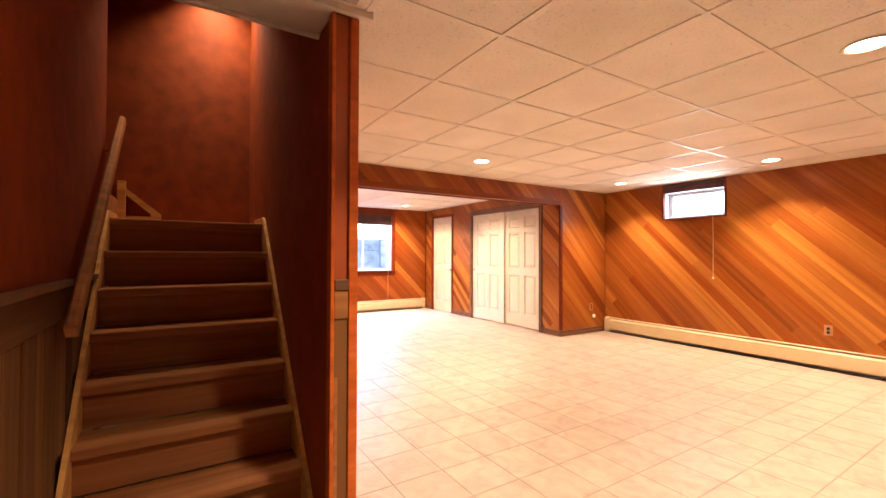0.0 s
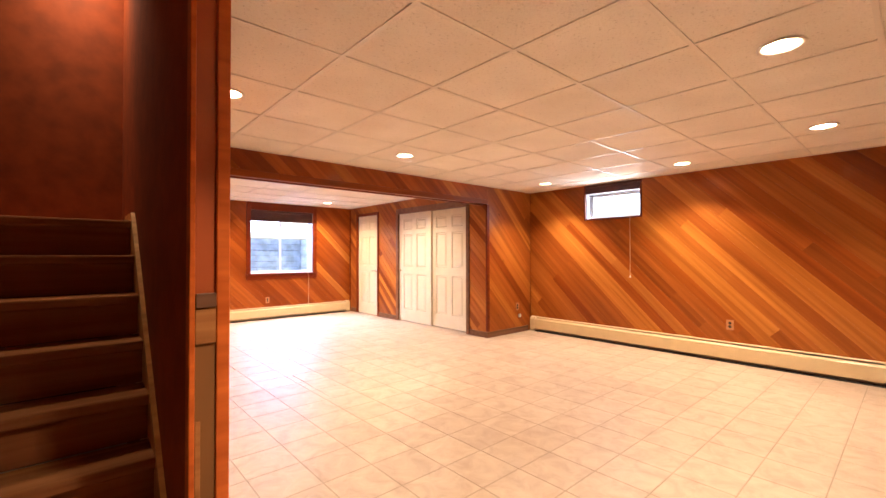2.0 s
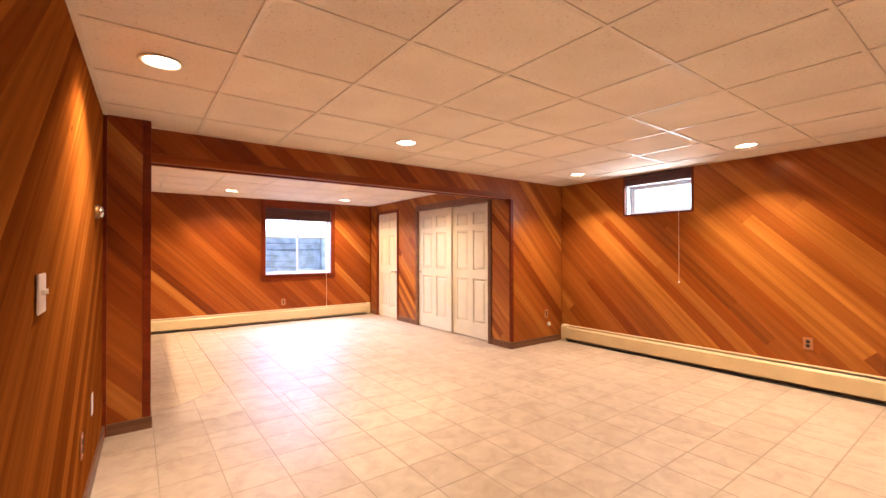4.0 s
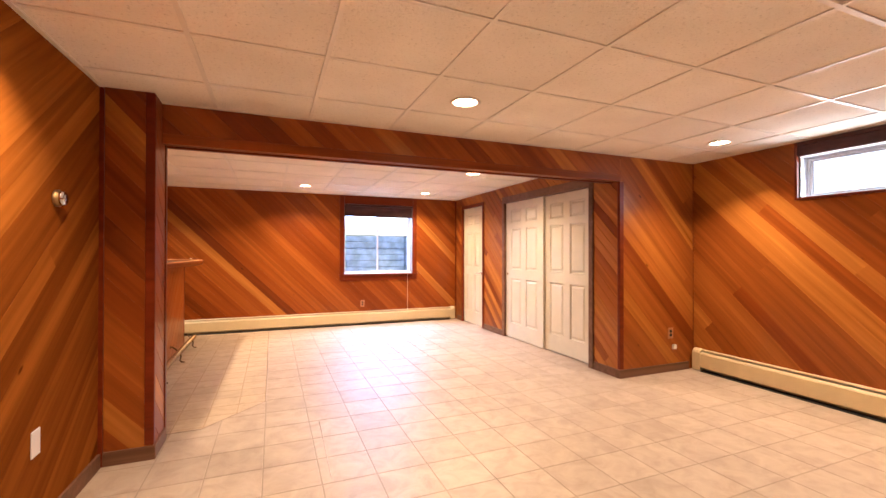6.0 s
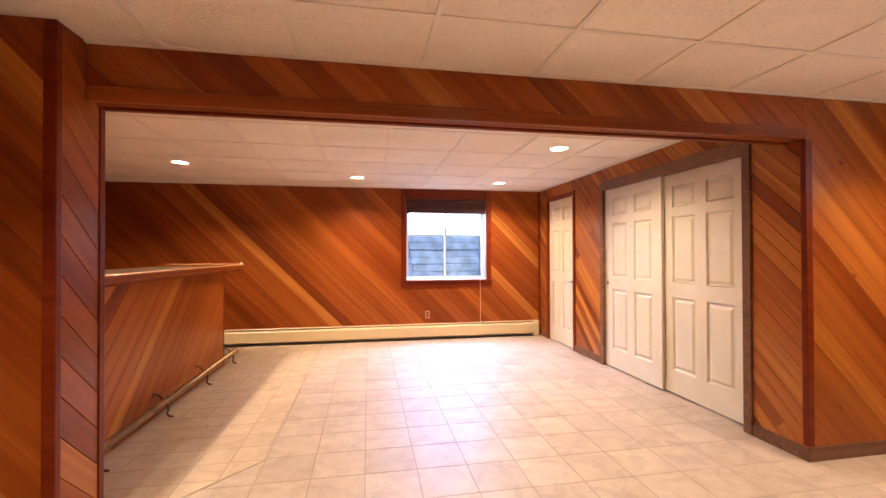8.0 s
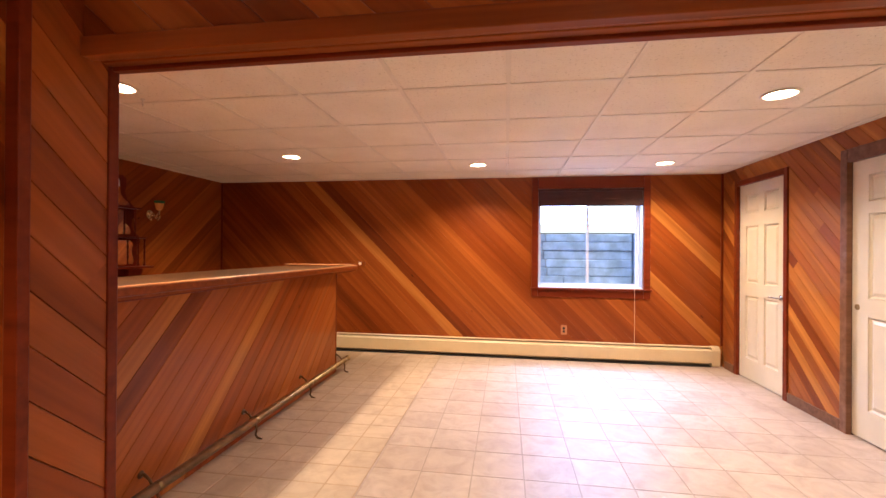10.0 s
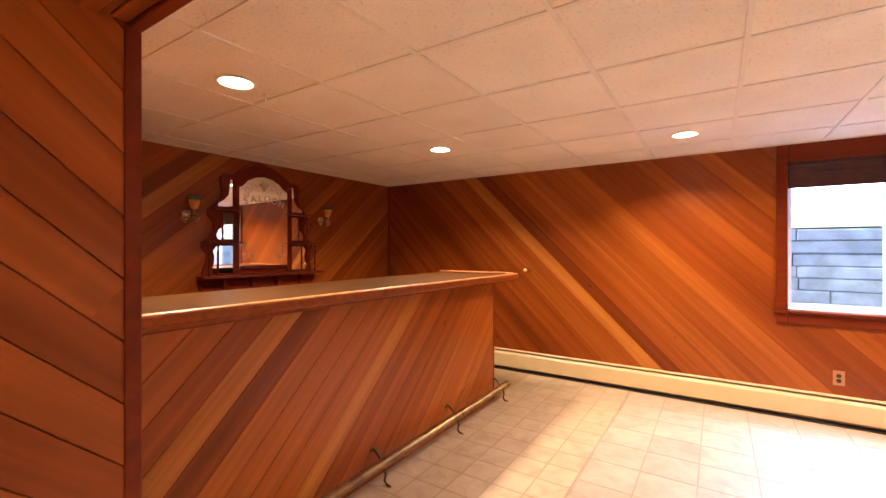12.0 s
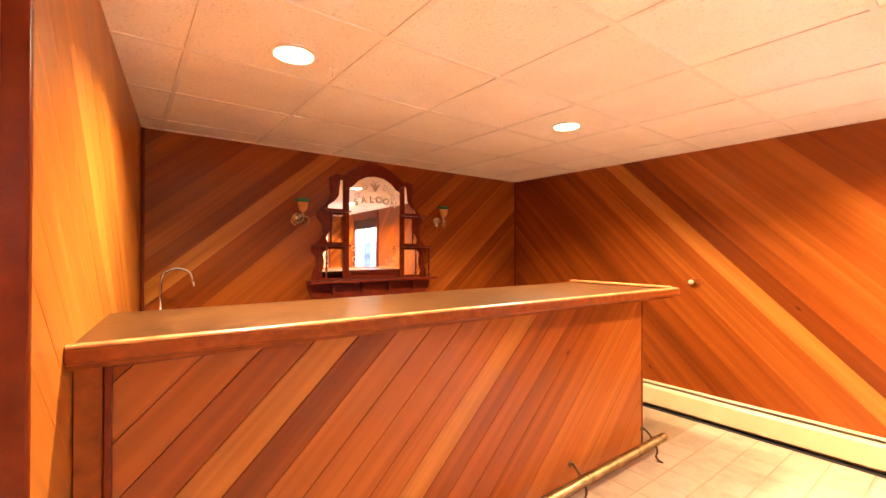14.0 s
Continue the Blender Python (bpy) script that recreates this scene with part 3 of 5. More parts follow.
# ---- recessed lights ----
def recessed_light():
    ob = thing("recessed_light", (0, 0, H), "lit recessed ceiling light with a white ring", "ceiling light", "recessed ceiling lights")
    bm = bmesh.new()
    lathe(bm, [(0.080, 0.008), (0.096, 0.004), (0.101, -0.002), (0.097, -0.005), (0.082, -0.004), (0.078, 0.002)], 32)
    part("trim_ring", bm, mat_grid, ob, "white metal ring", True)
    bm = bmesh.new()
    lathe(bm, [(0.078, 0.002), (0.076, 0.05), (0.070, 0.10), (0.001, 0.105)], 32)
    part("baffle", bm, mat_can, ob, "white reflector", True)
    bm = bmesh.new()
    lathe(bm, [(0.001, 0.018), (0.040, 0.0185), (0.068, 0.0195), (0.072, 0.022), (0.070, 0.04), (0.050, 0.075), (0.02, 0.09)], 24)
    part("bulb", bm, mat_bulb, ob, "glowing flood bulb", True)
    return ob


first = recessed_light()
spots = MAIN_LAMPS + BAR_LAMPS
first.matrix_world = pose(*spots[0], H)
for x, y in spots[1:]:
    copy_thing(first, pose(x, y, H))


# ---- skirting, corner trims ----
def trim(b, mat=None, label="red-stained wooden trim", name="trim"):
    return box(name, b, mat or mat_trim, None, 0.004, label, "structure")


P = 0.006
# opening: corner trims on the column, the jamb and the beam
trim((JAMB - 0.045, JAMB + P, COL_FRONT - P, COL_FRONT + 0.03, 0.09, H))
trim((JAMB - 0.03, JAMB + P, BEAM_BACK - 0.035, BEAM_BACK + P, 0.0, LINTEL))
trim((WEST + 0.012, WEST + 0.036, COL_FRONT - 0.02, COL_FRONT, 0.0, H))
trim((JAMB, CLOSET, BEAM_FRONT - 0.012, BEAM_FRONT + 0.03, LINTEL - 0.012, LINTEL + 0.055), mat_plank_single)
trim((JAMB + P + 0.001, CLOSET, BEAM_BACK - 0.028, BEAM_BACK + P, LINTEL - 0.018, LINTEL + 0.05))
trim((JAMB + P + 0.001, CLOSET - P, BEAM_FRONT + 0.031, BEAM_BACK - 0.072, LINTEL - 0.004, LINTEL + T), mat_plank_single, "cedar board under the beam")
trim((JAMB + P + 0.001, CLOSET - P, BEAM_BACK - 0.069, BEAM_BACK - 0.029, LINTEL - 0.006, LINTEL + T), mat_plank_single, "cedar board under the beam")
trim((CLOSET - P, CLOSET + 0.045, BEAM_FRONT - P, BEAM_FRONT + 0.03, 0.09, LINTEL - 0.013))
trim((EAST - 0.010, EAST, BEAM_FRONT - 0.010, BEAM_FRONT, 0.0, H), mat_plank_single, "red-stained corner bead")
trim((CLOSET - 0.022, CLOSET, NORTH - 0.022, NORTH, 0.24, H), None, "red-stained corner bead")
trim((BAR_WEST, BAR_WEST + 0.02, NORTH - 0.02, NORTH, 0.0, H), None, "red-stained corner bead")
trim((BAR_WEST, BAR_WEST + 0.02, south_y(BAR_WEST), south_y(BAR_WEST) + 0.02, 0.0, H), None, "red-stained corner bead")
# baseboards
skew_strip("baseboard", PART_END + 0.05, COL_FRONT - 0.016, 0.0, 0.014, 0, 0.085, mat_dark_trim, "dark brown wooden baseboard")
skew_strip("ceiling_trim", PART_END + 0.05, COL_FRONT - 0.022, 0.0, 0.022, H - 0.004, H + 0.004, mat_grid, "painted ceiling edge angle")
for b in ((WEST + 0.03, JAMB + 0.014, COL_FRONT - 0.014, COL_FRONT, 0, 0.085), (JAMB, JAMB + 0.014, COL_FRONT, BEAM_BACK - 0.036, 0, 0.085),
          (CLOSET - 0.014, EAST - 0.08, BEAM_FRONT - 0.014, BEAM_FRONT, 0, 0.085), (CLOSET - 0.014, CLOSET, BEAM_FRONT, CL[0] - 0.072, 0, 0.085), (CLOSET - 0.014, CLOSET, CL[1] + 0.067, D1[0] - 0.055, 0, 0.085),
          (CLOSET - 0.014, CLOSET, D1[1] + 0.055, NORTH - 0.08, 0, 0.085), (0.9, EAST - 0.08, SOUTH, SOUTH + 0.014, 0, 0.085)):
    box("baseboard", b, mat_dark_trim, None, 0.003, "dark brown wooden baseboard", "structure")
# partition end towards the stair foot; its trim and plaster colours carry lamp light
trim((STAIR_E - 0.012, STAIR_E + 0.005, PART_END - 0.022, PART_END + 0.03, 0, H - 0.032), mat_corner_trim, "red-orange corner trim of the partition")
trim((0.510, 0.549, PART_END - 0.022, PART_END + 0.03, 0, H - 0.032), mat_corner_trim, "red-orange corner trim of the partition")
box("wall_cap", (STAIR_E + 0.006, 0.509, PART_END - 0.004, PART_END, 1.10, H - 0.032), mat_lit_wall, None, 0, "orange plaster end of the partition, coloured as brightly lit", "structure")
dado_end = box("wainscot", (STAIR_E + 0.006, 0.509, PART_END - 0.010, PART_END, 0, 1.10), mat_barn, None, 0.001, "weathered wood wainscot on the partition's end", "structure")
box("wainscot_cap", (STAIR_E + 0.006, 0.509, PART_END - 0.026, PART_END - 0.011, 1.075, 1.12), mat_dark_trim, dado_end, 0.003)
box("wainscot_rail", (STAIR_E + 0.006, 0.509, PART_END - 0.018, PART_END - 0.011, 0.96, 1.074), mat_tan, dado_end, 0.002)
box("wainscot_board", (STAIR_E + 0.006, STAIR_E + 0.022, PART_END - 0.016, PART_END - 0.011, 0.0, 0.72), mat_tan, dado_end, 0.002)


# ---- doors ----
def six_panel(name, w, h, label, category, group, handle=False, knob_x=None, paint=mat_white_door):
    """A door in its own frame: width along y from 0, height along z, face towards -x at x = 0."""
    ob = thing(name, (0, 0, 0), label, category, group)
    st, mid = 0.115 * w / 0.78, 0.10 * w / 0.78
    pw = (w - 2 * st - mid) / 2
    rows = [(0.21, 0.66), (1.00, 0.60), (h - 0.30, 0.19)]
    bm = bmesh.new()
    add_box(bm, 0.014, 0.032, 0, w, 0, h)
    for y0, y1 in ((0, st), (st + pw, st + pw + mid), (w - st, w)):
        add_box(bm, 0, 0.014, y0, y1, 0, h)
    zz = [0] + [v for a, b in rows for v in (a, a + b)] + [h]
    for z0, z1 in zip(zz[::2], zz[1::2]):
        for c in (0, 1):
            y0 = st + c * (pw + mid)
            add_box(bm, 0, 0.014, y0, y0 + pw, z0, z1)
    part("slab", bm, paint, ob)
    for a, b in rows:
        for c in (0, 1):
            y0 = st + c * (pw + mid)
            bm = bmesh.new()
            o = [(0.014, 0.0), (0.004, 0.005), (0.0135, 0.014), (0.0135, 0.022), (0.003, 0.044)]
            rings = [[bm.verts.new((x, y, z)) for y, z in ((y0 + k, a + k), (y0 + pw - k, a + k), (y0 + pw - k, a + b - k), (y0 + k, a + b - k))] for x, k in o]
            for r0, r1 in zip(rings, rings[1:]):
                for k in range(4):
                    bm.faces.new((r0[k], r0[(k + 1) % 4], r1[(k + 1) % 4], r1[k]))
            bm.faces.new(rings[-1])
            part("panel", bm, paint, ob)
    if handle:
        bm = bmesh.new()
        lathe(bm, [(0.001, 0.012), (0.022, 0.010), (0.027, 0.004), (0.027, 0.0)], 18, m=pose(-0.0, 0.07, 0.90, 0, -90, 0))
        tube(bm, [(-0.008, 0.07, 0.90), (-0.045, 0.07, 0.90), (-0.052, 0.085, 0.90), (-0.052, 0.17, 0.898)], 0.008, 8)
        part("door_handle", bm, mat_chrome, ob, "brushed metal lever handle", True)
    else:
        bm = bmesh.new()
        lathe(bm, [(0.001, 0.001), (0.014, 0.002), (0.020, 0.004), (0.022, 0.0)], 18, m=pose(-0.0, knob_x, 0.93, 0, -90, 0))
        part("finger_pull", bm, mat_brass, ob, "small round brass finger pull", True)
    return ob


d = six_panel("door", D1[1] - D1[0] - 0.012, 2.035, "closed cream six-panel door with a lever handle", "door", "", True, None, mat_cream_door)
d.matrix_world = pose(CLOSET + 0.018, D1[0] + 0.006, 0.012)
w = 0.935
d = six_panel("sliding_door", w, 1.985, "closed white six-panel sliding closet door on the front track", "door", "sliding closet doors", False, w - 0.045)
d.matrix_world = pose(CLOSET + 0.022, CL[1] - w - 0.002, 0.015)
d = six_panel("sliding_door", w, 1.985, "closed white six-panel sliding closet door on the rear track", "door", "sliding closet doors", False, 0.045)
d.matrix_world = pose(CLOSET + 0.062, CL[0] + 0.002, 0.015)
for y0, y1, z0, z1 in ((CL[0] - 0.065, CL[0] + 0.002, 0, 2.10), (CL[1] - 0.002, CL[1] + 0.062, 0, 2.10), (CL[0] + 0.003, CL[1] - 0.003, 2.0, 2.10)):
    trim((CLOSET - 0.016, CLOSET + 0.02, y0, y1, z0, z1), mat_dark_trim, "dark brown closet door casing", "door_casing")
trim((CLOSET + 0.021, CLOSET + 0.1, CL[0] + 0.001, CL[1] - 0.001, 1.999, 2.012), mat_dark_trim, "dark closet door track", "door_casing")
for y0, y1, z0, z1 in ((D1[0] - 0.05, D1[0] + 0.004, 0, 2.105), (D1[1] - 0.004, D1[1] + 0.05, 0, 2.105), (D1[0] + 0.005, D1[1] - 0.005, 2.048, 2.105)):
    trim((CLOSET - 0.014, CLOSET + 0.016, y0, y1, z0, z1), mat_trim, "red-stained door casing", "door_casing")


# ---- baseboard heaters ----
def heater(length, label):
    """Along x from 0 to length, back at y = 0, front towards -y."""
    ob = thing("baseboard_heater", (0, 0, 0), label, "radiator", "baseboard heaters")
    bm = bmesh.new()

    def sheet(prof, x0, x1):
        a = [bm.verts.new((x0, y, z)) for y, z in prof]
        b = [bm.verts.new((x1, y, z)) for y, z in prof]
        n = len(prof)
        for k in range(n):
            bm.faces.new((a[k], a[(k + 1) % n], b[(k + 1) % n], b[k]))
        bm.faces.new(a[::-1])
        bm.faces.new(b)
    e = 0.09
    sheet([(-0.068, 0.048), (-0.068, 0.185), (-0.060, 0.196), (-0.057, 0.194), (-0.064, 0.183), (-0.064, 0.048)], e, length - e)
    part("front_cover", bm, mat_heater, ob, "cream enamelled front cover")
    bm = bmesh.new()
    sheet([(0.0, 0.0), (0.0, 0.232), (-0.028, 0.232), (-0.034, 0.222), (-0.031, 0.220), (-0.026, 0.226), (-0.004, 0.226), (-0.004, 0.0)], e, length - e)
    part("back_panel", bm, mat_heater, ob, "cream enamelled back panel")
    bm = bmesh.new()
    sheet([(-0.053, 0.193), (-0.037, 0.205), (-0.037, 0.202), (-0.053, 0.190)], e, length - e)
    part("damper", bm, mat_heater, ob, "cream damper blade in the slot")
    bm = bmesh.new()
    sheet([(-0.052, 0.045), (-0.052, 0.185), (-0.010, 0.185), (-0.010, 0.045)], e, length - e)
    sheet([(-0.064, 0.001), (-0.064, 0.012), (-0.006, 0.012), (-0.006, 0.001)], e, length - e)
    part("heating_element", bm, mat_slot, ob, "dark heating fins in shadow")
    for x0, x1 in ((0, e), (length - e, length)):
        bm = bmesh.new()
        sheet([(0.0, 0.012), (0.0, 0.236), (-0.034, 0.236), (-0.058, 0.222), (-0.071, 0.196), (-0.071, 0.012)], x0, x1)
        part("end_cap", bm, mat_heater, ob, "cream end cap")
    return ob


h = heater(4.34 - SOUTH - 0.02, "long cream baseboard heater on the cedar wall under the small window")
h.matrix_world = pose(EAST - 0.001, 4.34, 0, 0, 0, -90)
h = heater(CLOSET - 0.05 - BAR_WEST - 0.02, "long cream baseboard heater under the sliding window")
h.matrix_world = pose(BAR_WEST + 0.02, NORTH - 0.001, 0)


# ---- windows ----
def blind(name, w, hgt, label):
    ob = thing(name, (0, 0, 0), label, "blind")
    bm = bmesh.new()
    add_box(bm, 0, w, -0.022, 0.022, hgt - 0.03, hgt, 0.002)
    part("head_rail", bm, mat_blind, ob, "dark head rail")
    z = hgt - 0.033
    k = 0
    while z > 0.02:
        bm = bmesh.new()
        drop = min(0.05, z)
        y = -0.012 - 0.006 * (k % 2)
        add_box(bm, 0.004, w - 0.004, y - 0.009, y + 0.014, z - drop, z, 0.005)
        part("fold", bm, mat_blind, ob, "dark woven fold")
        z -= drop - 0.003
        k += 1
    return ob


def cord(name, x, y, z0, z1, label, drop_label):
    ob = thing(name, (x, y, z1), label, "blind cord")
    bm = bmesh.new()
    tube(bm, [(0, 0, 0), (0.002, 0, (z0 - z1) * 0.5), (0, 0, z0 - z1)], 0.0022, 6)
    part("string", bm, mat_cord, ob)
    bm = bmesh.new()
    lathe(bm, [(0.001, 0.012), (0.006, 0.008), (0.011, -0.018), (0.001, -0.020)], 10, origin=(0, 0, z0 - z1))
    part("tassel", bm, mat_white_plastic, ob, drop_label, True)
    return ob


# north window: casing, deep white reveal, sliding sashes
for b, lab in (((NW[0] - 0.075, NW[0], NORTH - 0.016, NORTH + T, NW[2] - 0.11, H - 0.002), ""), ((NW[1], NW[1] + 0.075, NORTH - 0.016, NORTH + T, NW[2] - 0.11, H - 0.002), ""),
               ((NW[0] + 0.001, NW[1] - 0.001, NORTH - 0.016, NORTH + T, NW[3], H - 0.002), ""), ((NW[0] + 0.001, NW[1] - 0.001, NORTH - 0.014, NORTH + T, NW[2] - 0.11, NW[2] - 0.024), ""),
               ((NW[0] - 0.09, NW[1] + 0.09, NORTH - 0.032, NORTH + T + 0.01, NW[2] - 0.023, NW[2] - 0.002), "")):
    trim(b, mat_trim, "red-stained window casing", "window_casing")
box("window_sill", (NW[0], NW[1], NORTH + T + 0.011, NORTH + 0.24, NW[2] - 0.01, NW[2] + 0.012), mat_vinyl_frame, None, 0.002, "white window sill", "structure")
for x0, x1 in ((NW[0], NW[0] + 0.008), (NW[1] - 0.008, NW[1])):
    box("window_reveal", (x0, x1, NORTH + T + 0.011, NORTH + 0.24, NW[2] + 0.012, NW[3]), mat_reveal, None, 0, "white window reveal", "structure")
box("window_reveal", (NW[0] + 0.009, NW[1] - 0.009, NORTH + T + 0.011, NORTH + 0.24, NW[3] - 0.010, NW[3]), mat_reveal, None, 0, "white window reveal", "structure")


def slider_window(name, w, h, label, mid=True):
    """Along x from 0 to w, base at z = 0; room side towards -y."""
    ob = thing(name, (0, 0, 0), label, "window")
    bm = bmesh.new()
    f = 0.014
    for b in ((0, f, -0.03, 0.03, 0, h), (w - f, w, -0.03, 0.03, 0, h), (f, w - f, -0.03, 0.03, 0, f), (f, w - f, -0.03, 0.03, h - f, h)):
        add_box(bm, *b, bevel=0.002)
    part("window_frame", bm, mat_vinyl_frame, ob, "white vinyl frame")
    halves = ((f, w / 2 + 0.013, -0.014), (w / 2 - 0.013, w - f, 0.012)) if mid else ((f, w - f, 0.0),)
    for x0, x1, y in halves:
        bm = bmesh.new()
        s = 0.020
        for b in ((x0, x0 + s, y - 0.011, y + 0.011, f, h - f), (x1 - s, x1, y - 0.011, y + 0.011, f, h - f), (x0 + s, x1 - s, y - 0.011, y + 0.011, f, f + s), (x0 + s, x1 - s, y - 0.011, y + 0.011, h - f - s, h - f)):
            add_box(bm, *b, bevel=0.002)
        sash = part("sash", bm, mat_vinyl_frame, ob, "white vinyl sash")
        bm = bmesh.new()
        add_box(bm, x0 + s, x1 - s, y - 0.002, y + 0.002, f + s, h - f - s)
        pane = part("pane", bm, mat_glass, sash, "clear glass pane")
        pane.visible_shadow = False
    return ob


win = slider_window("window_1", NW[1] - NW[0] - 0.018, NW[3] - NW[2] - 0.024, "white vinyl sliding window in a deep reveal")
win.matrix_world = pose(NW[0] + 0.009, NORTH + 0.165, NW[2] + 0.013)
b1 = blind("roman_blind", NW[1] - NW[0] - 0.004, 0.210, "dark woven blind drawn up at the head of the sliding window")
b1.matrix_world = pose(NW[0] + 0.002, NORTH + 0.035, NW[3] - 0.212)
cord("blind_cord", 3.82, NORTH - 0.04, 0.235, 0.90, "thin pull cord hanging from the window blind to the heater", "small pale tassel")
cord("blind_cord", EAST - 0.035, 2.71, 0.945, 1.80, "thin pull cord hanging from the small window's blind", "small white tassel")

win = slider_window("window_2", SW[1] - SW[0] - 0.02, 2.12 - SW[2] - 0.01, "small white basement window high in the cedar wall", False)
win.matrix_world = pose(EAST + 0.15, SW[1] - 0.01, SW[2] + 0.005, 0, 0, -90)
box("window_head", (EAST + T, EAST + 0.21, SW[0] + 0.001, SW[1] - 0.001, 2.118, SW[3] - 0.001), mat_vinyl_frame, None, 0.002, "white board above the small window", "structure")
b2 = blind("roman_blind", SW[1] - SW[0] + 0.0, 0.125, "dark woven blind drawn up above the small window")
b2.matrix_world = pose(EAST + 0.005, SW[1], 2.118, 0, 0, -90)
for b in ((EAST - 0.012, EAST + 0.03, SW[0] - 0.022, SW[0], SW[2] - 0.022, H - 0.003), (EAST - 0.012, EAST + 0.03, SW[1], SW[1] + 0.022, SW[2] - 0.022, H - 0.003), (EAST - 0.014, EAST + 0.03, SW[0] + 0.001, SW[1] - 0.001, SW[2] - 0.022, SW[2])):
    trim(b, mat_trim, "thin red-stained window casing", "window_casing")
box("window_sill", (EAST + 0.031, EAST + 0.215, SW[0] + 0.001, SW[1] - 0.001, SW[2] - 0.004, SW[2] + 0.004), mat_vinyl_frame, None, 0.001, "white window sill", "structure")
for y0, y1 in ((SW[0] + 0.001, SW[0] + 0.008), (SW[1] - 0.008, SW[1] - 0.001)):
    box("window_reveal", (EAST + 0.031, EAST + 0.215, y0, y1, SW[2] + 0.005, 2.117), mat_vinyl_frame, None, 0, "white window reveal", "structure")

# ---- outside: window wells and ground ----
bm = bmesh.new()
WX0, WX1, WY1 = 2.2, 4.35, 9.55
wy0, gz = NORTH + 0.25, 1.60
EX0, EX1, EY0, EY1 = EAST + 0.22, EAST + 0.9, 2.2, 3.7
xs = [-60, BAR_WEST - 0.2, WX0, WX1, EX0, EX1, 60]
ys = [-60, SOUTH - 0.2, EY0, EY1, wy0, WY1, 60]
grid = {}
for i, x in enumerate(xs):
    for j, y in enumerate(ys):
        grid[i, j] = bm.verts.new((x, y, gz))
for i in range(6):
    for j in range(6):
        house = 1 <= i <= 3 and 1 <= j <= 3
        well = (i == 2 and j == 4) or (i == 4 and j == 2)
        if not house and not well:
            bm.faces.new((grid[i, j], grid[i + 1, j], grid[i + 1, j + 1], grid[i, j + 1]))
ground = link_mesh("ground", bm, mat_gravel, None, "pale gravelly ground around the house", kind="structure")
box("well_floor", (WX0, WX1, wy0, WY1, 0.55, 0.60), mat_gravel, None, 0, "gravel floor of the window well", "structure")
box("well_floor", (EX0, EX1, EY0, EY1, 1.50, 1.55), mat_vinyl_frame, None, 0, "pale floor of the small window well", "structure")
for b in ((EX1, EX1 + 0.03, EY0, EY1, 1.4, gz + 0.02), (EX0, EX1, EY0 - 0.03, EY0, 1.4, gz + 0.02), (EX0, EX1, EY1, EY1 + 0.03, 1.4, gz + 0.02)):
    box("well_wall", b, mat_vinyl_frame, None, 0.002, "pale wall of the small window well", "structure")
wall_well = solid("well_wall_timber", [(WX0 - 0.1, WX1 + 0.1, WY1 + 0.06, WY1 + 0.2, 0.5, gz), (WX0 - 0.14, WX0 - 0.04, wy0, WY1, 0.5, gz), (WX1 + 0.04, WX1 + 0.14, wy0, WY1, 0.5, gz)], mat_concrete, "timber retaining wall of the window well")
rr = random.Random(5)
z = 0.58
while z < gz - 0.06:
    hh = 0.125 + rr.uniform(-0.008, 0.008)
    for x0, x1 in ((WX0 - 0.04, 3.05 + rr.uniform(-0.3, 0.3)), (None, WX1 - 0.25)):
        if x0 is None:
            x0 = last + 0.006
        last = x1
        bm = bmesh.new()
        y = WY1 - rr.uniform(0, 0.012)
        add_box(bm, x0, x1, y, WY1 + 0.058, z, z + hh - 0.003, 0.012)
        part("timber", bm, mat_retain, wall_well)
    bm = bmesh.new()
    pts = [(WX1 - 0.245, WY1 + 0.03), (WX1 - 0.12, WY1 - 0.06), (WX1 - 0.02, WY1 - 0.22), (WX1 + 0.03, wy0)]
    for (xa, ya), (xb, yb) in zip(pts, pts[1:]):
        vs = [bm.verts.new(p) for p in ((xa, ya, z), (xb, yb, z), (xb, yb, z + hh - 0.006), (xa, ya, z + hh - 0.006))]
        vo = [bm.verts.new((p.co.x + 0.04, p.co.y + 0.04, p.co.z)) for p in vs]
        bm.faces.new(vs)
        bm.faces.new(vo[::-1])
        for k in range(4):
            bm.faces.new((vs[k], vo[k], vo[(k + 1) % 4], vs[(k + 1) % 4]))
    part("timber", bm, mat_retain, wall_well)
    bm = bmesh.new()
    add_box(bm, WX0 - 0.038, WX0, wy0, WY1 - 0.02, z, z + hh - 0.006, 0.008)
    part("timber", bm, mat_retain, wall_well)
    z += hh


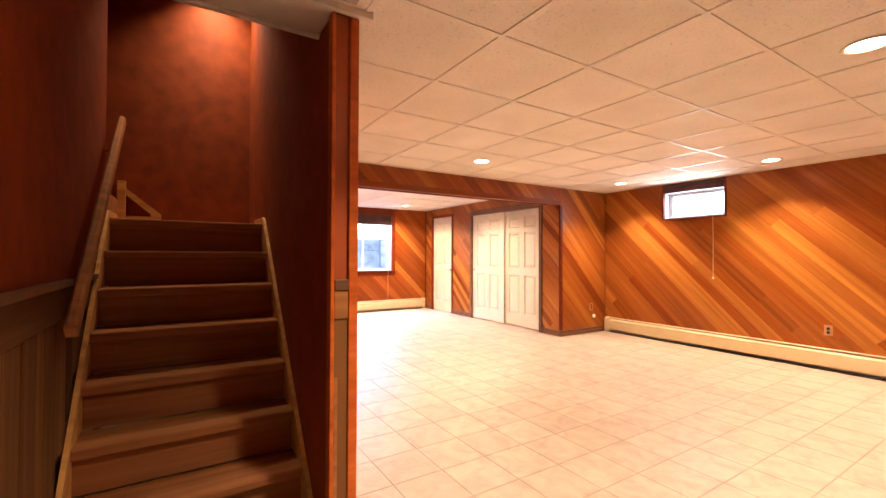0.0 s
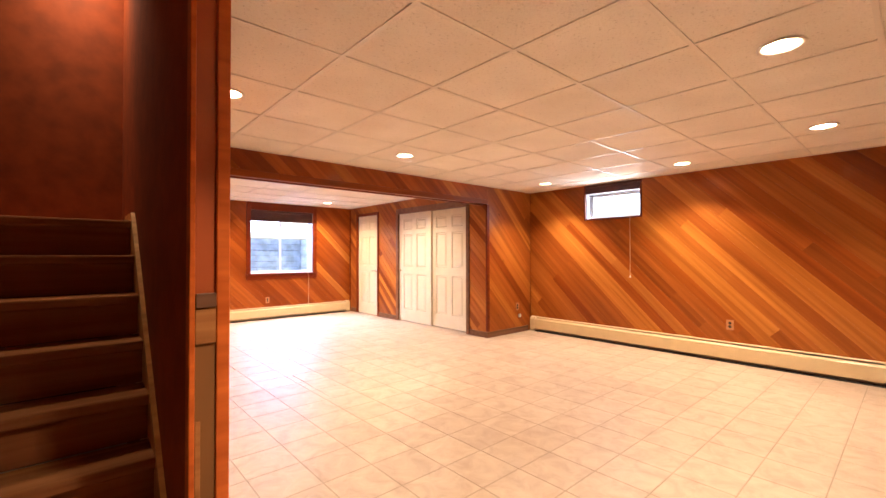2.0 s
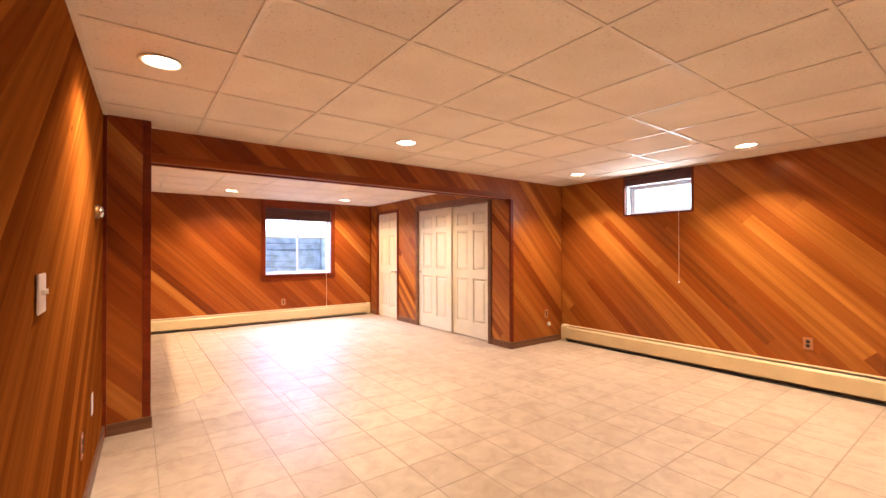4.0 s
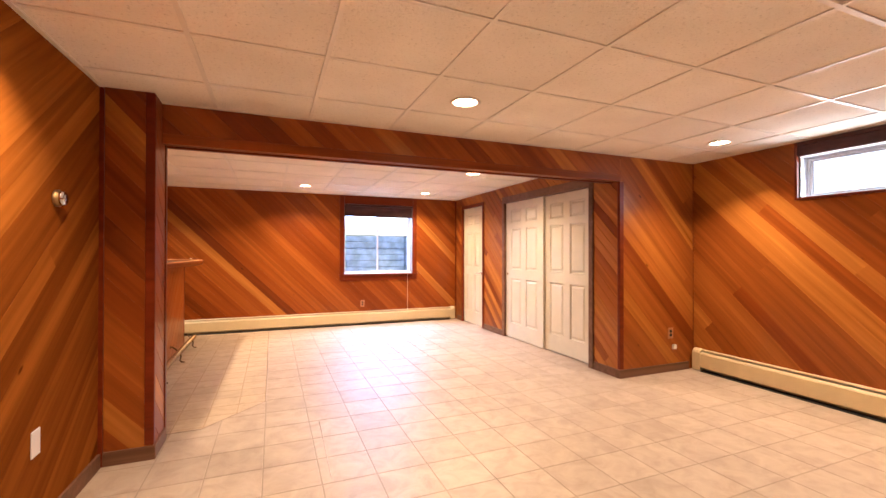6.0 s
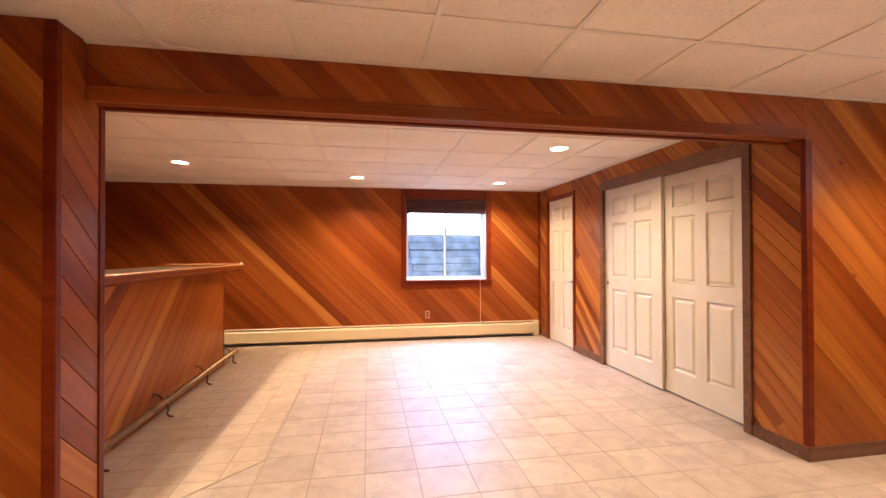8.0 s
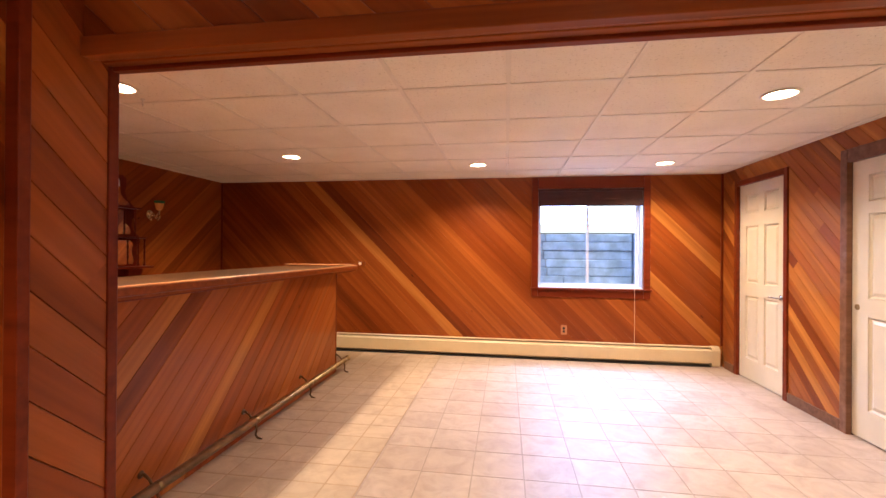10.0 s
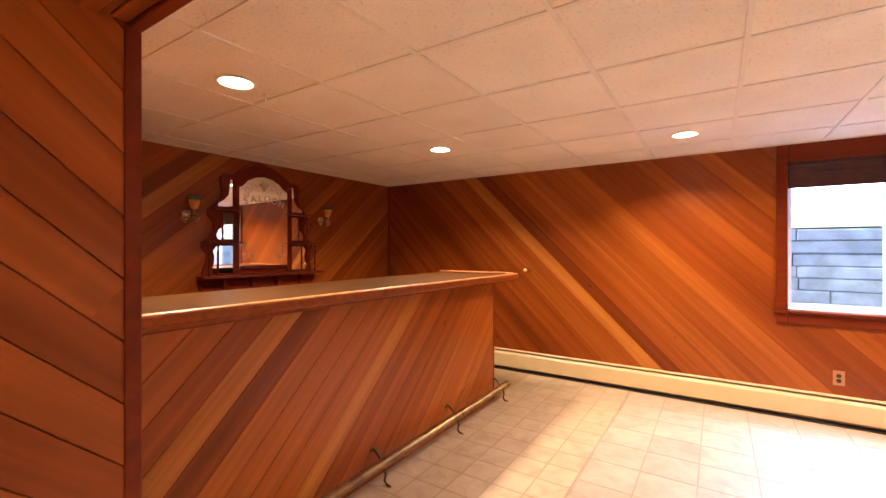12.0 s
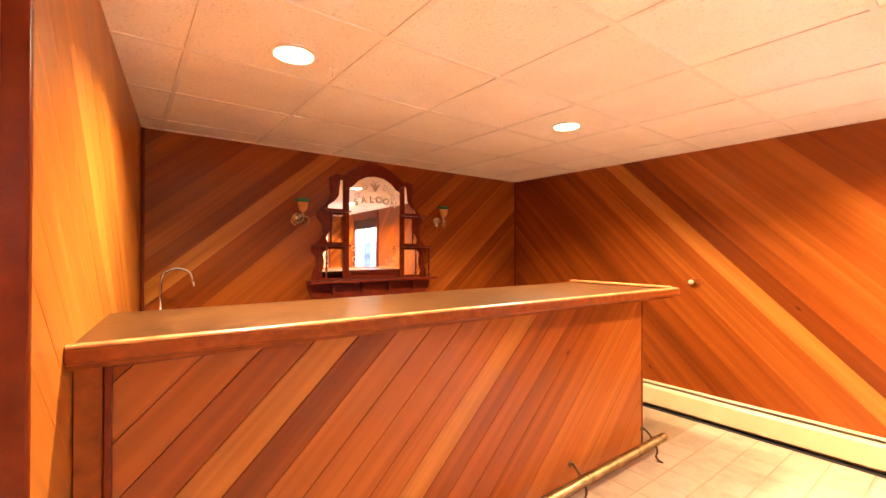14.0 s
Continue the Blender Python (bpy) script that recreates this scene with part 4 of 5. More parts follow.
# ---- the stair ----
stair = thing("stair", (0, 0, 0), "steep brown stair with pale wooden side strings, rising to a landing", "stairs")
RISE, RUN, Y1, STEPS = 0.2067, 0.205, 2.01, 7
LAND = RISE * STEPS
SX0, SX1 = STAIR_W + 0.046, STAIR_E - 0.020
for k in range(STEPS):
    bm = bmesh.new()
    z0, z1 = RISE * k, RISE * (k + 1)
    y = Y1 + RUN * k
    deep = RUN + 0.02 if k < STEPS - 1 else 0.60
    prof = [(y + 0.032, z0 + (0.002 if k else 0)), (y + 0.032, z1 - 0.050), (y + 0.002, z1 - 0.047), (y - 0.005, z1 - 0.040), (y - 0.006, z1 - 0.012), (y - 0.002, z1 - 0.003), (y + 0.008, z1), (y + deep, z1), (y + deep, z0 + 0.002)]
    a = [bm.verts.new((SX0, p, q)) for p, q in prof]
    b = [bm.verts.new((SX1, p, q)) for p, q in prof]
    for i in range(len(prof)):
        bm.faces.new((a[i], a[(i + 1) % len(prof)], b[(i + 1) % len(prof)], b[i]))
    bm.faces.new(a[::-1])
    bm.faces.new(b)
    part("step", bm, mat_tread, stair, "worn brown tread with a rounded nosing")
for x0, x1 in ((STAIR_W + 0.026, SX0), (SX1, STAIR_E)):
    bm = bmesh.new()
    prof = [(1.88, 0.0), (1.88, 0.10), (3.21, LAND + 0.022), (3.25, LAND + 0.048), (3.62, LAND + 0.048), (3.62, LAND - 0.1), (3.40, LAND - 0.2), (2.5, 0.0)]
    a = [bm.verts.new((x0, p, q)) for p, q in prof]
    b = [bm.verts.new((x1, p, q)) for p, q in prof]
    for i in range(len(prof)):
        bm.faces.new((a[i], a[(i + 1) % len(prof)], b[(i + 1) % len(prof)], b[i]))
    bm.faces.new(a[::-1])
    bm.faces.new(b)
    part("string", bm, mat_pine, stair, "pale pine side string")
# the landing and the flight that turns away from it
landing = solid("landing", [(SX0, STAIR_E, Y1 + RUN * (STEPS - 1) + 0.601, 4.10, 1.2, LAND), (STAIR_W - 1.9, SX0 - 0.001, 3.42, 4.10, 1.1, LAND - 0.01)], mat_tread, "brown stair landing")
stair2 = thing("stair", (0, 0, 0), "upper brown flight turning off the landing", "stairs")
for k in range(6):
    bm = bmesh.new()
    x = -0.50 - 0.22 * k
    add_box(bm, x - 0.24, x, 3.43, 4.068, RISE * (STEPS + k) - 0.008, RISE * (STEPS + 1 + k), 0.012)
    part("step", bm, mat_tread, stair2, "worn brown tread with a rounded nosing")
newel = box("newel", (-0.503, -0.448, 4.062, 4.098, LAND, 1.80), mat_pine, stair2, 0.003, "pale pine post")
brace = [(-0.447, 1.742), (-0.447, 1.690), (-0.285, 1.545), (-0.285, 1.525), (-0.447, 1.525), (-0.447, LAND), (-0.215, LAND), (-0.215, 1.545)]
for piece in (brace[:3] + [brace[7]], [brace[5], brace[6], brace[7], brace[2], brace[3], brace[4]]):
    bm = bmesh.new()
    a = [bm.verts.new((p, 4.070, q)) for p, q in piece]
    b = [bm.verts.new((p, 4.096, q)) for p, q in piece]
    for i in range(len(piece)):
        bm.faces.new((a[i], a[(i + 1) % len(piece)], b[(i + 1) % len(piece)], b[i]))
    bm.faces.new(a[::-1])
    bm.faces.new(b)
    part("string", bm, mat_pine, stair2, "pale pine side string")

# handrail on the west wall
rail = thing("handrail", (0, 0, 0), "wooden handrail sloping up the stair wall", "handrail")
bm = bmesh.new()
p0, p1 = Vector((STAIR_W + 0.072, 2.03, 0.93)), Vector((STAIR_W + 0.072, 3.54, 2.135))
dvec = (p1 - p0).normalized()
up = Vector((1, 0, 0)).cross(dvec).normalized()
sec = [(-0.019, -0.034), (0.019, -0.034), (0.022, 0.0), (0.020, 0.024), (0.010, 0.036), (-0.010, 0.036), (-0.020, 0.024), (-0.022, 0.0)]
ra = [bm.verts.new(p0 + Vector((u, 0, 0)) + up * v) for u, v in sec]
rb = [bm.verts.new(p1 + Vector((u, 0, 0)) + up * v) for u, v in sec]
for i in range(8):
    bm.faces.new((ra[i], ra[(i + 1) % 8], rb[(i + 1) % 8], rb[i]))
bm.faces.new(ra[::-1])
bm.faces.new(rb)
part("rail", bm, mat_rail, rail, "oiled wooden rail")
for t in (0.12, 0.86):
    q = p0.lerp(p1, t)
    bm = bmesh.new()
    tube(bm, [(STAIR_W + 0.001, q.y, q.z - 0.09), (STAIR_W + 0.03, q.y, q.z - 0.09), (STAIR_W + 0.066, q.y, q.z - 0.07), (STAIR_W + 0.072, q.y, q.z - 0.036)], 0.007, 8)
    part("bracket", bm, mat_iron, rail, "dark metal bracket", True)

# wainscot on the west wall
wains = box("wainscot", (STAIR_W, STAIR_W + 0.006, SOUTH + 0.01, 1.88, 0, 1.06), mat_backing, None, 0, "weathered barn-wood wainscot below the orange plaster", "structure")
rw = random.Random(11)
y = SOUTH + 0.012
while y < 3.38:
    w = rw.uniform(0.10, 0.17)
    lo = 0.0 if y + w < 1.88 else max(0.0, (y + w - 1.90) * 1.06 + 0.03)
    if lo < 0.9:
        bm = bmesh.new()
        x1 = STAIR_W + 0.018 + rw.uniform(0, 0.006)
        add_box(bm, STAIR_W + 0.0062, x1, y, y + w - 0.004, lo, 0.956, 0.002)
        ob = part("board", bm, mat_barn, wains)
        uv = ob.data.uv_layers.new(name="grain")
        for lp in ob.data.loops:
            c = ob.data.vertices[lp.vertex_index].co
            uv.data[lp.index].uv = (c.z, c.y)
    y += w
for z0, z1, t, m, n in ((0.96, 1.089, 0.028, mat_barn, "rail_board"), (1.090, 1.115, 0.045, mat_dark_trim, "cap")):
    bm = bmesh.new()
    add_box(bm, STAIR_W + 0.0062, STAIR_W + t, SOUTH + 0.01, 3.38 if z0 > 0.9 else 2.5, z0, z1, 0.003)
    ob = part(n, bm, m, wains)
    uv = ob.data.uv_layers.new(name="grain")
    for lp in ob.data.loops:
        c = ob.data.vertices[lp.vertex_index].co
        uv.data[lp.index].uv = (c.y, c.z)

# ---- the bar ----
BX, BY0, BY1, BTOP = 0.475, south_y(0.48), 7.50, 1.160
EDGE_S, EDGE_X, EDGE_Y = 0.575, 0.675, 7.615
bar = thing("bar", (0, 0, 0), "long bar clad in diagonal cedar boards", "bar")
bm = bmesh.new()
add_box(bm, BX - 0.14, BX - T, BY0 + 0.001, BY1 - 0.002, 0, BTOP - 0.067)
add_box(bm, -0.12, BX - 0.141, BY1 - 0.05, BY1 - 0.002, 0, BTOP - 0.067)
part("body", bm, mat_backing, bar, "bar carcass behind the boards")
for b, lab in (((BX - 0.03, BX + 0.004, BY1 - 0.002, BY1 + 0.012, 0, BTOP - 0.067), "corner trim"), ((BX - 0.02, BX + 0.012, BY0 + 0.066, BY0 + 0.084, 0, BTOP - 0.067), "upright trim"), ((BX - 0.02, BX + 0.001, BY0 + 0.002, BY0 + 0.065, 0, BTOP - 0.067), "filler board"),
               ((BX + 0.0005, BX + 0.012, BY0 + 0.085, BY1 - 0.003, BTOP - 0.084, BTOP - 0.067), "moulding under the top")):
    bm = bmesh.new()
    add_box(bm, *b, bevel=0.003)
    part("bar_trim", bm, mat_trim if "board" not in lab else mat_plank_single, bar, "red-stained " + lab)
prof = [(0.0, -0.066), (0.0, -0.052), (0.020, -0.050), (0.027, -0.046), (0.030, -0.040), (0.030, -0.012), (0.024, -0.004), (0.014, 0.0), (0.004, 0.0), (-0.004, -0.006), (-0.012, -0.0115), (-0.012, -0.049), (-0.06, -0.0495), (-0.06, -0.066)]
bm = bmesh.new()
ring = [(-0.17, south_y(-0.17) + 0.002), (EDGE_S - 0.03, south_y(EDGE_S) + 0.002), (EDGE_X - 0.03, EDGE_Y - 0.03), (-0.17, EDGE_Y - 0.03)]
va = [bm.verts.new((x, y, BTOP - 0.05)) for x, y in ring]
vb = [bm.verts.new((x, y, BTOP - 0.012)) for x, y in ring]
bm.faces.new(va[::-1])
bm.faces.new(vb)
for k in range(4):
    bm.faces.new((va[k], va[(k + 1) % 4], vb[(k + 1) % 4], vb[k]))
top = part("bar_top", bm, mat_laminate, bar, "brown marbled laminate bar top")
path = [((EDGE_S - 0.03, south_y(EDGE_S) + 0.002), (1, 0)), ((EDGE_X - 0.03, EDGE_Y - 0.03), (1, 1)), ((-0.17, EDGE_Y - 0.03), (0, 1))]
bm = bmesh.new()
rings = [[bm.verts.new((px + nx * u, py + ny * u, BTOP + v)) for u, v in prof] for (px, py), (nx, ny) in path]
for r0, r1 in zip(rings, rings[1:]):
    for i in range(len(prof)):
        bm.faces.new((r0[i], r0[(i + 1) % len(prof)], r1[(i + 1) % len(prof)], r1[i]))
bm.faces.new(rings[0][::-1])
bm.faces.new(rings[-1])
part("edge_moulding", bm, mat_plank_single, top, "rounded cedar edge moulding")
prof = [(0.002, -0.002), (0.002, 0.0026), (0.017, 0.0026), (0.024, -0.0010), (0.027, -0.0060), (0.020, -0.0060)]
bm = bmesh.new()
rings = [[bm.verts.new((px + nx * u, py + ny * u, BTOP + v)) for u, v in prof] for (px, py), (nx, ny) in path]
for r0, r1 in zip(rings, rings[1:]):
    for i in range(len(prof)):
        bm.faces.new((r0[i], r0[(i + 1) % len(prof)], r1[(i + 1) % len(prof)], r1[i]))
bm.faces.new(rings[0][::-1])
bm.faces.new(rings[-1])
part("bead", bm, mat_rail, top, "pale wooden bead along the top of the edge")
bm = bmesh.new()
add_box(bm, -0.17, EDGE_X - 0.045, EDGE_Y - 0.045, EDGE_Y - 0.012, BTOP - 0.004, BTOP + 0.010, 0.004)
part("end_strip", bm, mat_rail, top, "pale raised strip across the bar's end")

# foot rail
foot = thing("foot_rail", (0, 0, 0), "aged brass foot rail on curved brackets along the bar", "foot rail")
FX, FZ = 0.575, 0.135
bm = bmesh.new()
tube(bm, [(FX, BY0 + 0.12, FZ), (FX, 7.60, FZ)], 0.027, 16)
part("pipe", bm, mat_brass, foot, "aged brass pipe", True)
bm = bmesh.new()
lathe(bm, [(0.001, 0.030), (0.018, 0.026), (0.027, 0.012), (0.029, 0.0), (0.027, -0.01)], 16, m=pose(FX, 7.60, FZ, -90, 0, 0))
part("end_knob", bm, mat_brass, foot, "rounded brass end knob", True)
for y in (5.03, 5.87, 6.70, 7.50):
    bm = bmesh.new()
    lathe(bm, [(0.026, -0.014), (0.0295, -0.010), (0.0295, 0.010), (0.026, 0.014)], 16, m=pose(FX, y, FZ, -90, 0, 0))
    part("collar", bm, mat_brass, foot, "brass collar", True)
    bm = bmesh.new()
    tube(bm, [(BX + 0.002, y, FZ + 0.05), (BX + 0.02, y, FZ + 0.052), (BX + 0.05, y, FZ + 0.03), (FX - 0.01, y, FZ - 0.024), (FX + 0.004, y, FZ - 0.05), (FX + 0.006, y, 0.06), (FX - 0.003, y, 0.03), (FX + 0.015, y, 0.010), (FX + 0.045, y, 0.006)], [0.006, 0.008, 0.007, 0.008, 0.008, 0.007, 0.007, 0.008, 0.006], 8)
    lathe(bm, [(0.001, 0.006), (0.018, 0.005), (0.020, 0.0)], 12, m=pose(BX + 0.001, y, FZ + 0.05, 0, 90, 0))
    part("bracket", bm, mat_iron, foot, "curved dark bronze bracket", True)

# sink cabinet behind the bar with its faucet
cab = thing("sink_cabinet", (0, 0, 0), "low wooden sink cabinet behind the bar", "cabinet")
bm = bmesh.new()
add_box(bm, BAR_WEST + 0.002, -1.02, BAR_SOUTH + 0.18, 5.55, 0.0, 0.86, 0.004)
part("body", bm, mat_plank_single, cab)
bm = bmesh.new()
add_box(bm, BAR_WEST + 0.003, -0.99, BAR_SOUTH + 0.178, 5.57, 0.862, 0.90, 0.006)
part("worktop", bm, mat_laminate, cab, "brown laminate worktop")
fc = thing("faucet", (-1.30, 4.84, 0.905), "chrome gooseneck bar faucet behind the bar", "faucet")
bm = bmesh.new()
lathe(bm, [(0.030, 0.0), (0.030, 0.012), (0.018, 0.022), (0.015, 0.07), (0.001, 0.075)], 16)
part("base", bm, mat_chrome, fc, "chrome base", True)
bm = bmesh.new()
arc = [(0, 0, 0.06), (0, 0, 0.20), (0, 0.002, 0.29)] + [(0, 0.09 - 0.088 * math.cos(a), 0.30 + 0.075 * math.sin(a)) for a in [math.pi * k / 10 for k in range(1, 10)]] + [(0, 0.180, 0.29), (0, 0.186, 0.255)]
tube(bm, arc, 0.0085, 10)
part("spout", bm, mat_chrome, fc, "curved chrome spout", True)

# ---- mirror with shelves ----
MX = BAR_WEST + 0.001
mir = thing("mirror_shelf", (MX, 6.535, 1.12), "carved mahogany saloon mirror with small side shelves on the cedar wall", "mirror")


def silhouette():
    right = [(0.64, -0.02), (0.62, -0.08), (0.58, -0.13), (0.30, -0.145), (0.0, -0.15)]
    up = [(0.64, -0.02), (0.60, 0.02), (0.585, 0.10), (0.555, 0.16), (0.56, 0.22), (0.605, 0.28), (0.60, 0.33), (0.53, 0.38), (0.49, 0.44), (0.50, 0.51), (0.55, 0.575), (0.545, 0.625), (0.50, 0.67),
          (0.44, 0.72), (0.415, 0.79), (0.43, 0.86), (0.43, 0.93), (0.39, 0.965), (0.31, 0.96), (0.26, 1.00), (0.18, 1.05), (0.09, 1.09), (0.0, 1.10)]
    return up, right


up_half, low_half = silhouette()
outline = [(y, z) for y, z in up_half] + [(-y, z) for y, z in up_half[-2::-1]] + [(-y, z) for y, z in low_half[1:-1]] + [(y, z) for y, z in low_half[:0:-1]]


def slab_from(bm, pts, x0, x1):
    a = [bm.verts.new((x0, p, q)) for p, q in pts]
    b = [bm.verts.new((x1, p, q)) for p, q in pts]
    for i in range(len(pts)):
        bm.faces.new((a[i], b[i], b[(i + 1) % len(pts)], a[(i + 1) % len(pts)]))
    bm.faces.new(a)
    bm.faces.new(b[::-1])


bm = bmesh.new()
slab_from(bm, outline, 0.0, 0.022)
part("back_board", bm, mat_mahogany, mir, "carved dark mahogany back board")
arch = [(-0.262, 0.105), (0.262, 0.105), (0.262, 0.85), (0.235, 0.862), (0.205, 0.885), (0.17, 0.925), (0.09, 0.965), (0.0, 0.98), (-0.09, 0.965), (-0.17, 0.925), (-0.205, 0.885), (-0.235, 0.862), (-0.262, 0.85)]
bm = bmesh.new()
slab_from(bm, arch, 0.0222, 0.026)
glass = part("mirror_glass", bm, mat_mirror, mir, "arched mirror glass with etched scrolls")
glass.matrix_local = pose(0.0085, 0, 0, 0, 0, -2)
for s in (-1, 1):
    for pts in ([(0.325, 0.655), (0.46, 0.655), (0.455, 0.685), (0.40, 0.72), (0.36, 0.77), (0.352, 0.86), (0.345, 0.91), (0.332, 0.915), (0.325, 0.90)],
                [(0.325, 0.355), (0.46, 0.355), (0.475, 0.39), (0.455, 0.44), (0.415, 0.47), (0.415, 0.60), (0.325, 0.60)],
                [(0.325, 0.045), (0.50, 0.045), (0.515, 0.09), (0.495, 0.14), (0.49, 0.20), (0.505, 0.25), (0.47, 0.295), (0.325, 0.295)]):
        bm = bmesh.new()
        q = [(s * y, z) for y, z in pts]
        slab_from(bm, q if s > 0 else q[::-1], 0.0222, 0.025)
        part("side_mirror", bm, mat_mirror, mir, "small shaped side mirror").matrix_local = pose(0.004, s * 0.39, 0, 0, 0, -2) @ pose(0, -s * 0.39, 0)
    for z, w in ((0.325, 0.31), (0.63, 0.235)):
        bm = bmesh.new()
        y0, y1 = sorted((s * 0.275, s * (0.285 + w)))
        add_box(bm, 0.0225, 0.115, y0, y1, z - 0.008, z + 0.008, 0.004)
        part("shelf", bm, mat_mahogany, mir, "small mahogany side shelf")
    for z0, z1, y in ((0.026, 0.316, 0.50), (0.334, 0.621, 0.46), (0.026, 0.316, 0.575)):
        bm = bmesh.new()
        L = z1 - z0
        lathe(bm, [(0.004, 0), (0.012, 0.004), (0.010, 0.1 * L), (0.005, 0.16 * L), (0.011, 0.3 * L), (0.007, 0.45 * L), (0.012, 0.5 * L), (0.007, 0.55 * L), (0.011, 0.7 * L), (0.005, 0.84 * L), (0.010, 0.9 * L), (0.012, L - 0.004), (0.004, L)], 10, origin=(0.10, s * y, z0))
        part("spindle", bm, mat_mahogany, mir, "turned mahogany spindle", True)
    bm = bmesh.new()
    slab_from(bm, [(s * 0.265, 0.03), (s * 0.32, 0.03), (s * 0.32, 0.92), (s * 0.265, 0.88)][::s], 0.0225, 0.042)
    part("stile", bm, mat_mahogany, mir, "mahogany stile")
bm = bmesh.new()
add_box(bm, 0.0225, 0.15, -0.65, 0.65, 0.0, 0.024, 0.005)
part("bottom_shelf", bm, mat_mahogany, mir, "long mahogany bottom shelf")
bm = bmesh.new()
add_box(bm, 0.0225, 0.05, -0.26, 0.26, 0.075, 0.103, 0.004)
part("ledge", bm, mat_mahogany, mir)
for y in (-0.42, -0.14, 0.14, 0.42):
    bm = bmesh.new()
    slab_from(bm, [(y - 0.012, -0.001), (y + 0.012, -0.001), (y + 0.010, -0.10), (y - 0.010, -0.10)], 0.0225, 0.08)
    part("corbel", bm, mat_mahogany, mir)
# etching on the glass
for i, ch in enumerate("SALOON"):
    t = (i - 2.5) / 2.5
    cu = bpy.data.curves.new("letter", "FONT")
    cu.body, cu.size, cu.align_x, cu.extrude, cu.offset = ch, 0.088, "CENTER", 0.0003, 0.0015
    cu.materials.append(mat_etch)
    ob = new("letter", cu)
    ob.parent = glass
    ob.matrix_local = Matrix.Translation((0.0266, t * 0.185, 0.735 - 0.035 * t * t)) @ Matrix(((0, 0, 1, 0), (1, 0, 0, 0), (0, 1, 0, 0), (0, 0, 0, 1))) @ pose(0, 0, 0, 0, 0, -t * 14)


def scroll(cy, cz, r, turns, a0, flip=1, x=0.0272):
    bm = bmesh.new()
    pts = []
    for k in range(15):
        t = k / 14
        a = a0 + flip * turns * math.tau * t
        rr2 = r * (1 - 0.75 * t)
        pts.append((x, cy + rr2 * math.cos(a), cz + rr2 * math.sin(a)))
    tube(bm, pts, 0.0032, 5)
    part("etched_scroll", bm, mat_etch, glass)


for s in (-1, 1):
    for y, z, r, turns, a0, flip in ((0.17, 0.845, 0.040, 1.2, 0.3, 1), (0.10, 0.875, 0.035, 1.1, 2.2, -1), (0.19, 0.79, 0.030, 1.1, 1.0, 1), (0.20, 0.21, 0.045, 1.2, 1.5, 1),
                                     (0.13, 0.185, 0.030, 1.1, 0.5, -1), (0.215, 0.30, 0.035, 1.2, -1.0, -1), (0.03, 0.905, 0.030, 1.0, 1.5, 1)):
        scroll(s * y, z, r, turns, a0, s * flip)
for y in (-0.02, 0.0, 0.02):
    bm = bmesh.new()
    tube(bm, [(0.0272, y * 0.3, 0.84), (0.0272, y, 0.88), (0.0272, y * 1.8, 0.915)], [0.004, 0.009, 0.002], 6)
    part("etched_leaf", bm, mat_etch, glass)


# ---- wall sconces ----
def sconce():
    ob = thing("wall_sconce", (0, 0, 0), "unlit brass wall sconce with an amber cup and green rim", "wall lamp", "sconces beside the mirror")
    bm = bmesh.new()
    lathe(bm, [(0.001, 0.018), (0.020, 0.016), (0.036, 0.008), (0.042, 0.0)], 18, m=pose(0, 0, -0.02, 0, 90, 0))
    bmesh.ops.scale(bm, vec=(1.15, 1.15, 1.15), verts=bm.verts)
    part("back_plate", bm, mat_polished, ob, "round brass back plate", True)
    bm = bmesh.new()
    tube(bm, [(0.015, 0, -0.02), (0.045, 0, -0.055), (0.080, 0, -0.060), (0.10, 0, -0.03), (0.10, 0, 0.02)], 0.007, 8)
    for sg in (-1, 1):
        pts = []
        for k in range(14):
            a = -math.pi / 2 + sg * k * 0.52
            r = 0.042 * (1 - k / 16)
            pts.append((0.045 + 0.0015 * k, sg * 0.030 + r * math.cos(a), -0.035 + r * math.sin(a)))
        tube(bm, pts, 0.0045, 6)
    bmesh.ops.scale(bm, vec=(1.15, 1.15, 1.15), verts=bm.verts)
    part("arm", bm, mat_polished, ob, "scrolled brass arm", True)
    bm = bmesh.new()
    lathe(bm, [(0.014, 0.02), (0.024, 0.028), (0.031, 0.045), (0.040, 0.088), (0.037, 0.088), (0.028, 0.047), (0.010, 0.034)], 18, origin=(0.10, 0, 0))
    bmesh.ops.scale(bm, vec=(1.15, 1.15, 1.15), verts=bm.verts)
    part("shade", bm, mat_amber, ob, "amber glass cup", True)
    bm = bmesh.new()
    lathe(bm, [(0.040, 0.088), (0.044, 0.093), (0.048, 0.112), (0.043, 0.112), (0.036, 0.091)], 18, origin=(0.10, 0, 0))
    bmesh.ops.scale(bm, vec=(1.15, 1.15, 1.15), verts=bm.verts)
    part("rim", bm, mat_green, ob, "dark green glass rim", True)
    return ob


s1 = sconce()
s1.matrix_world = pose(BAR_WEST, 5.825, 1.70)
copy_thing(s1, pose(BAR_WEST, 7.285, 1.73))


hk = thing("ceiling_hook", (0.09, 5.42, H), "tiny white hook in the ceiling near the bar light", "hook")
bm = bmesh.new()
lathe(bm, [(0.014, 0.0), (0.014, -0.004), (0.004, -0.006), (0.003, -0.03), (0.006, -0.036), (0.001, -0.042)], 10)
part("hook", bm, mat_white_plastic, hk, "tiny white hook", True)

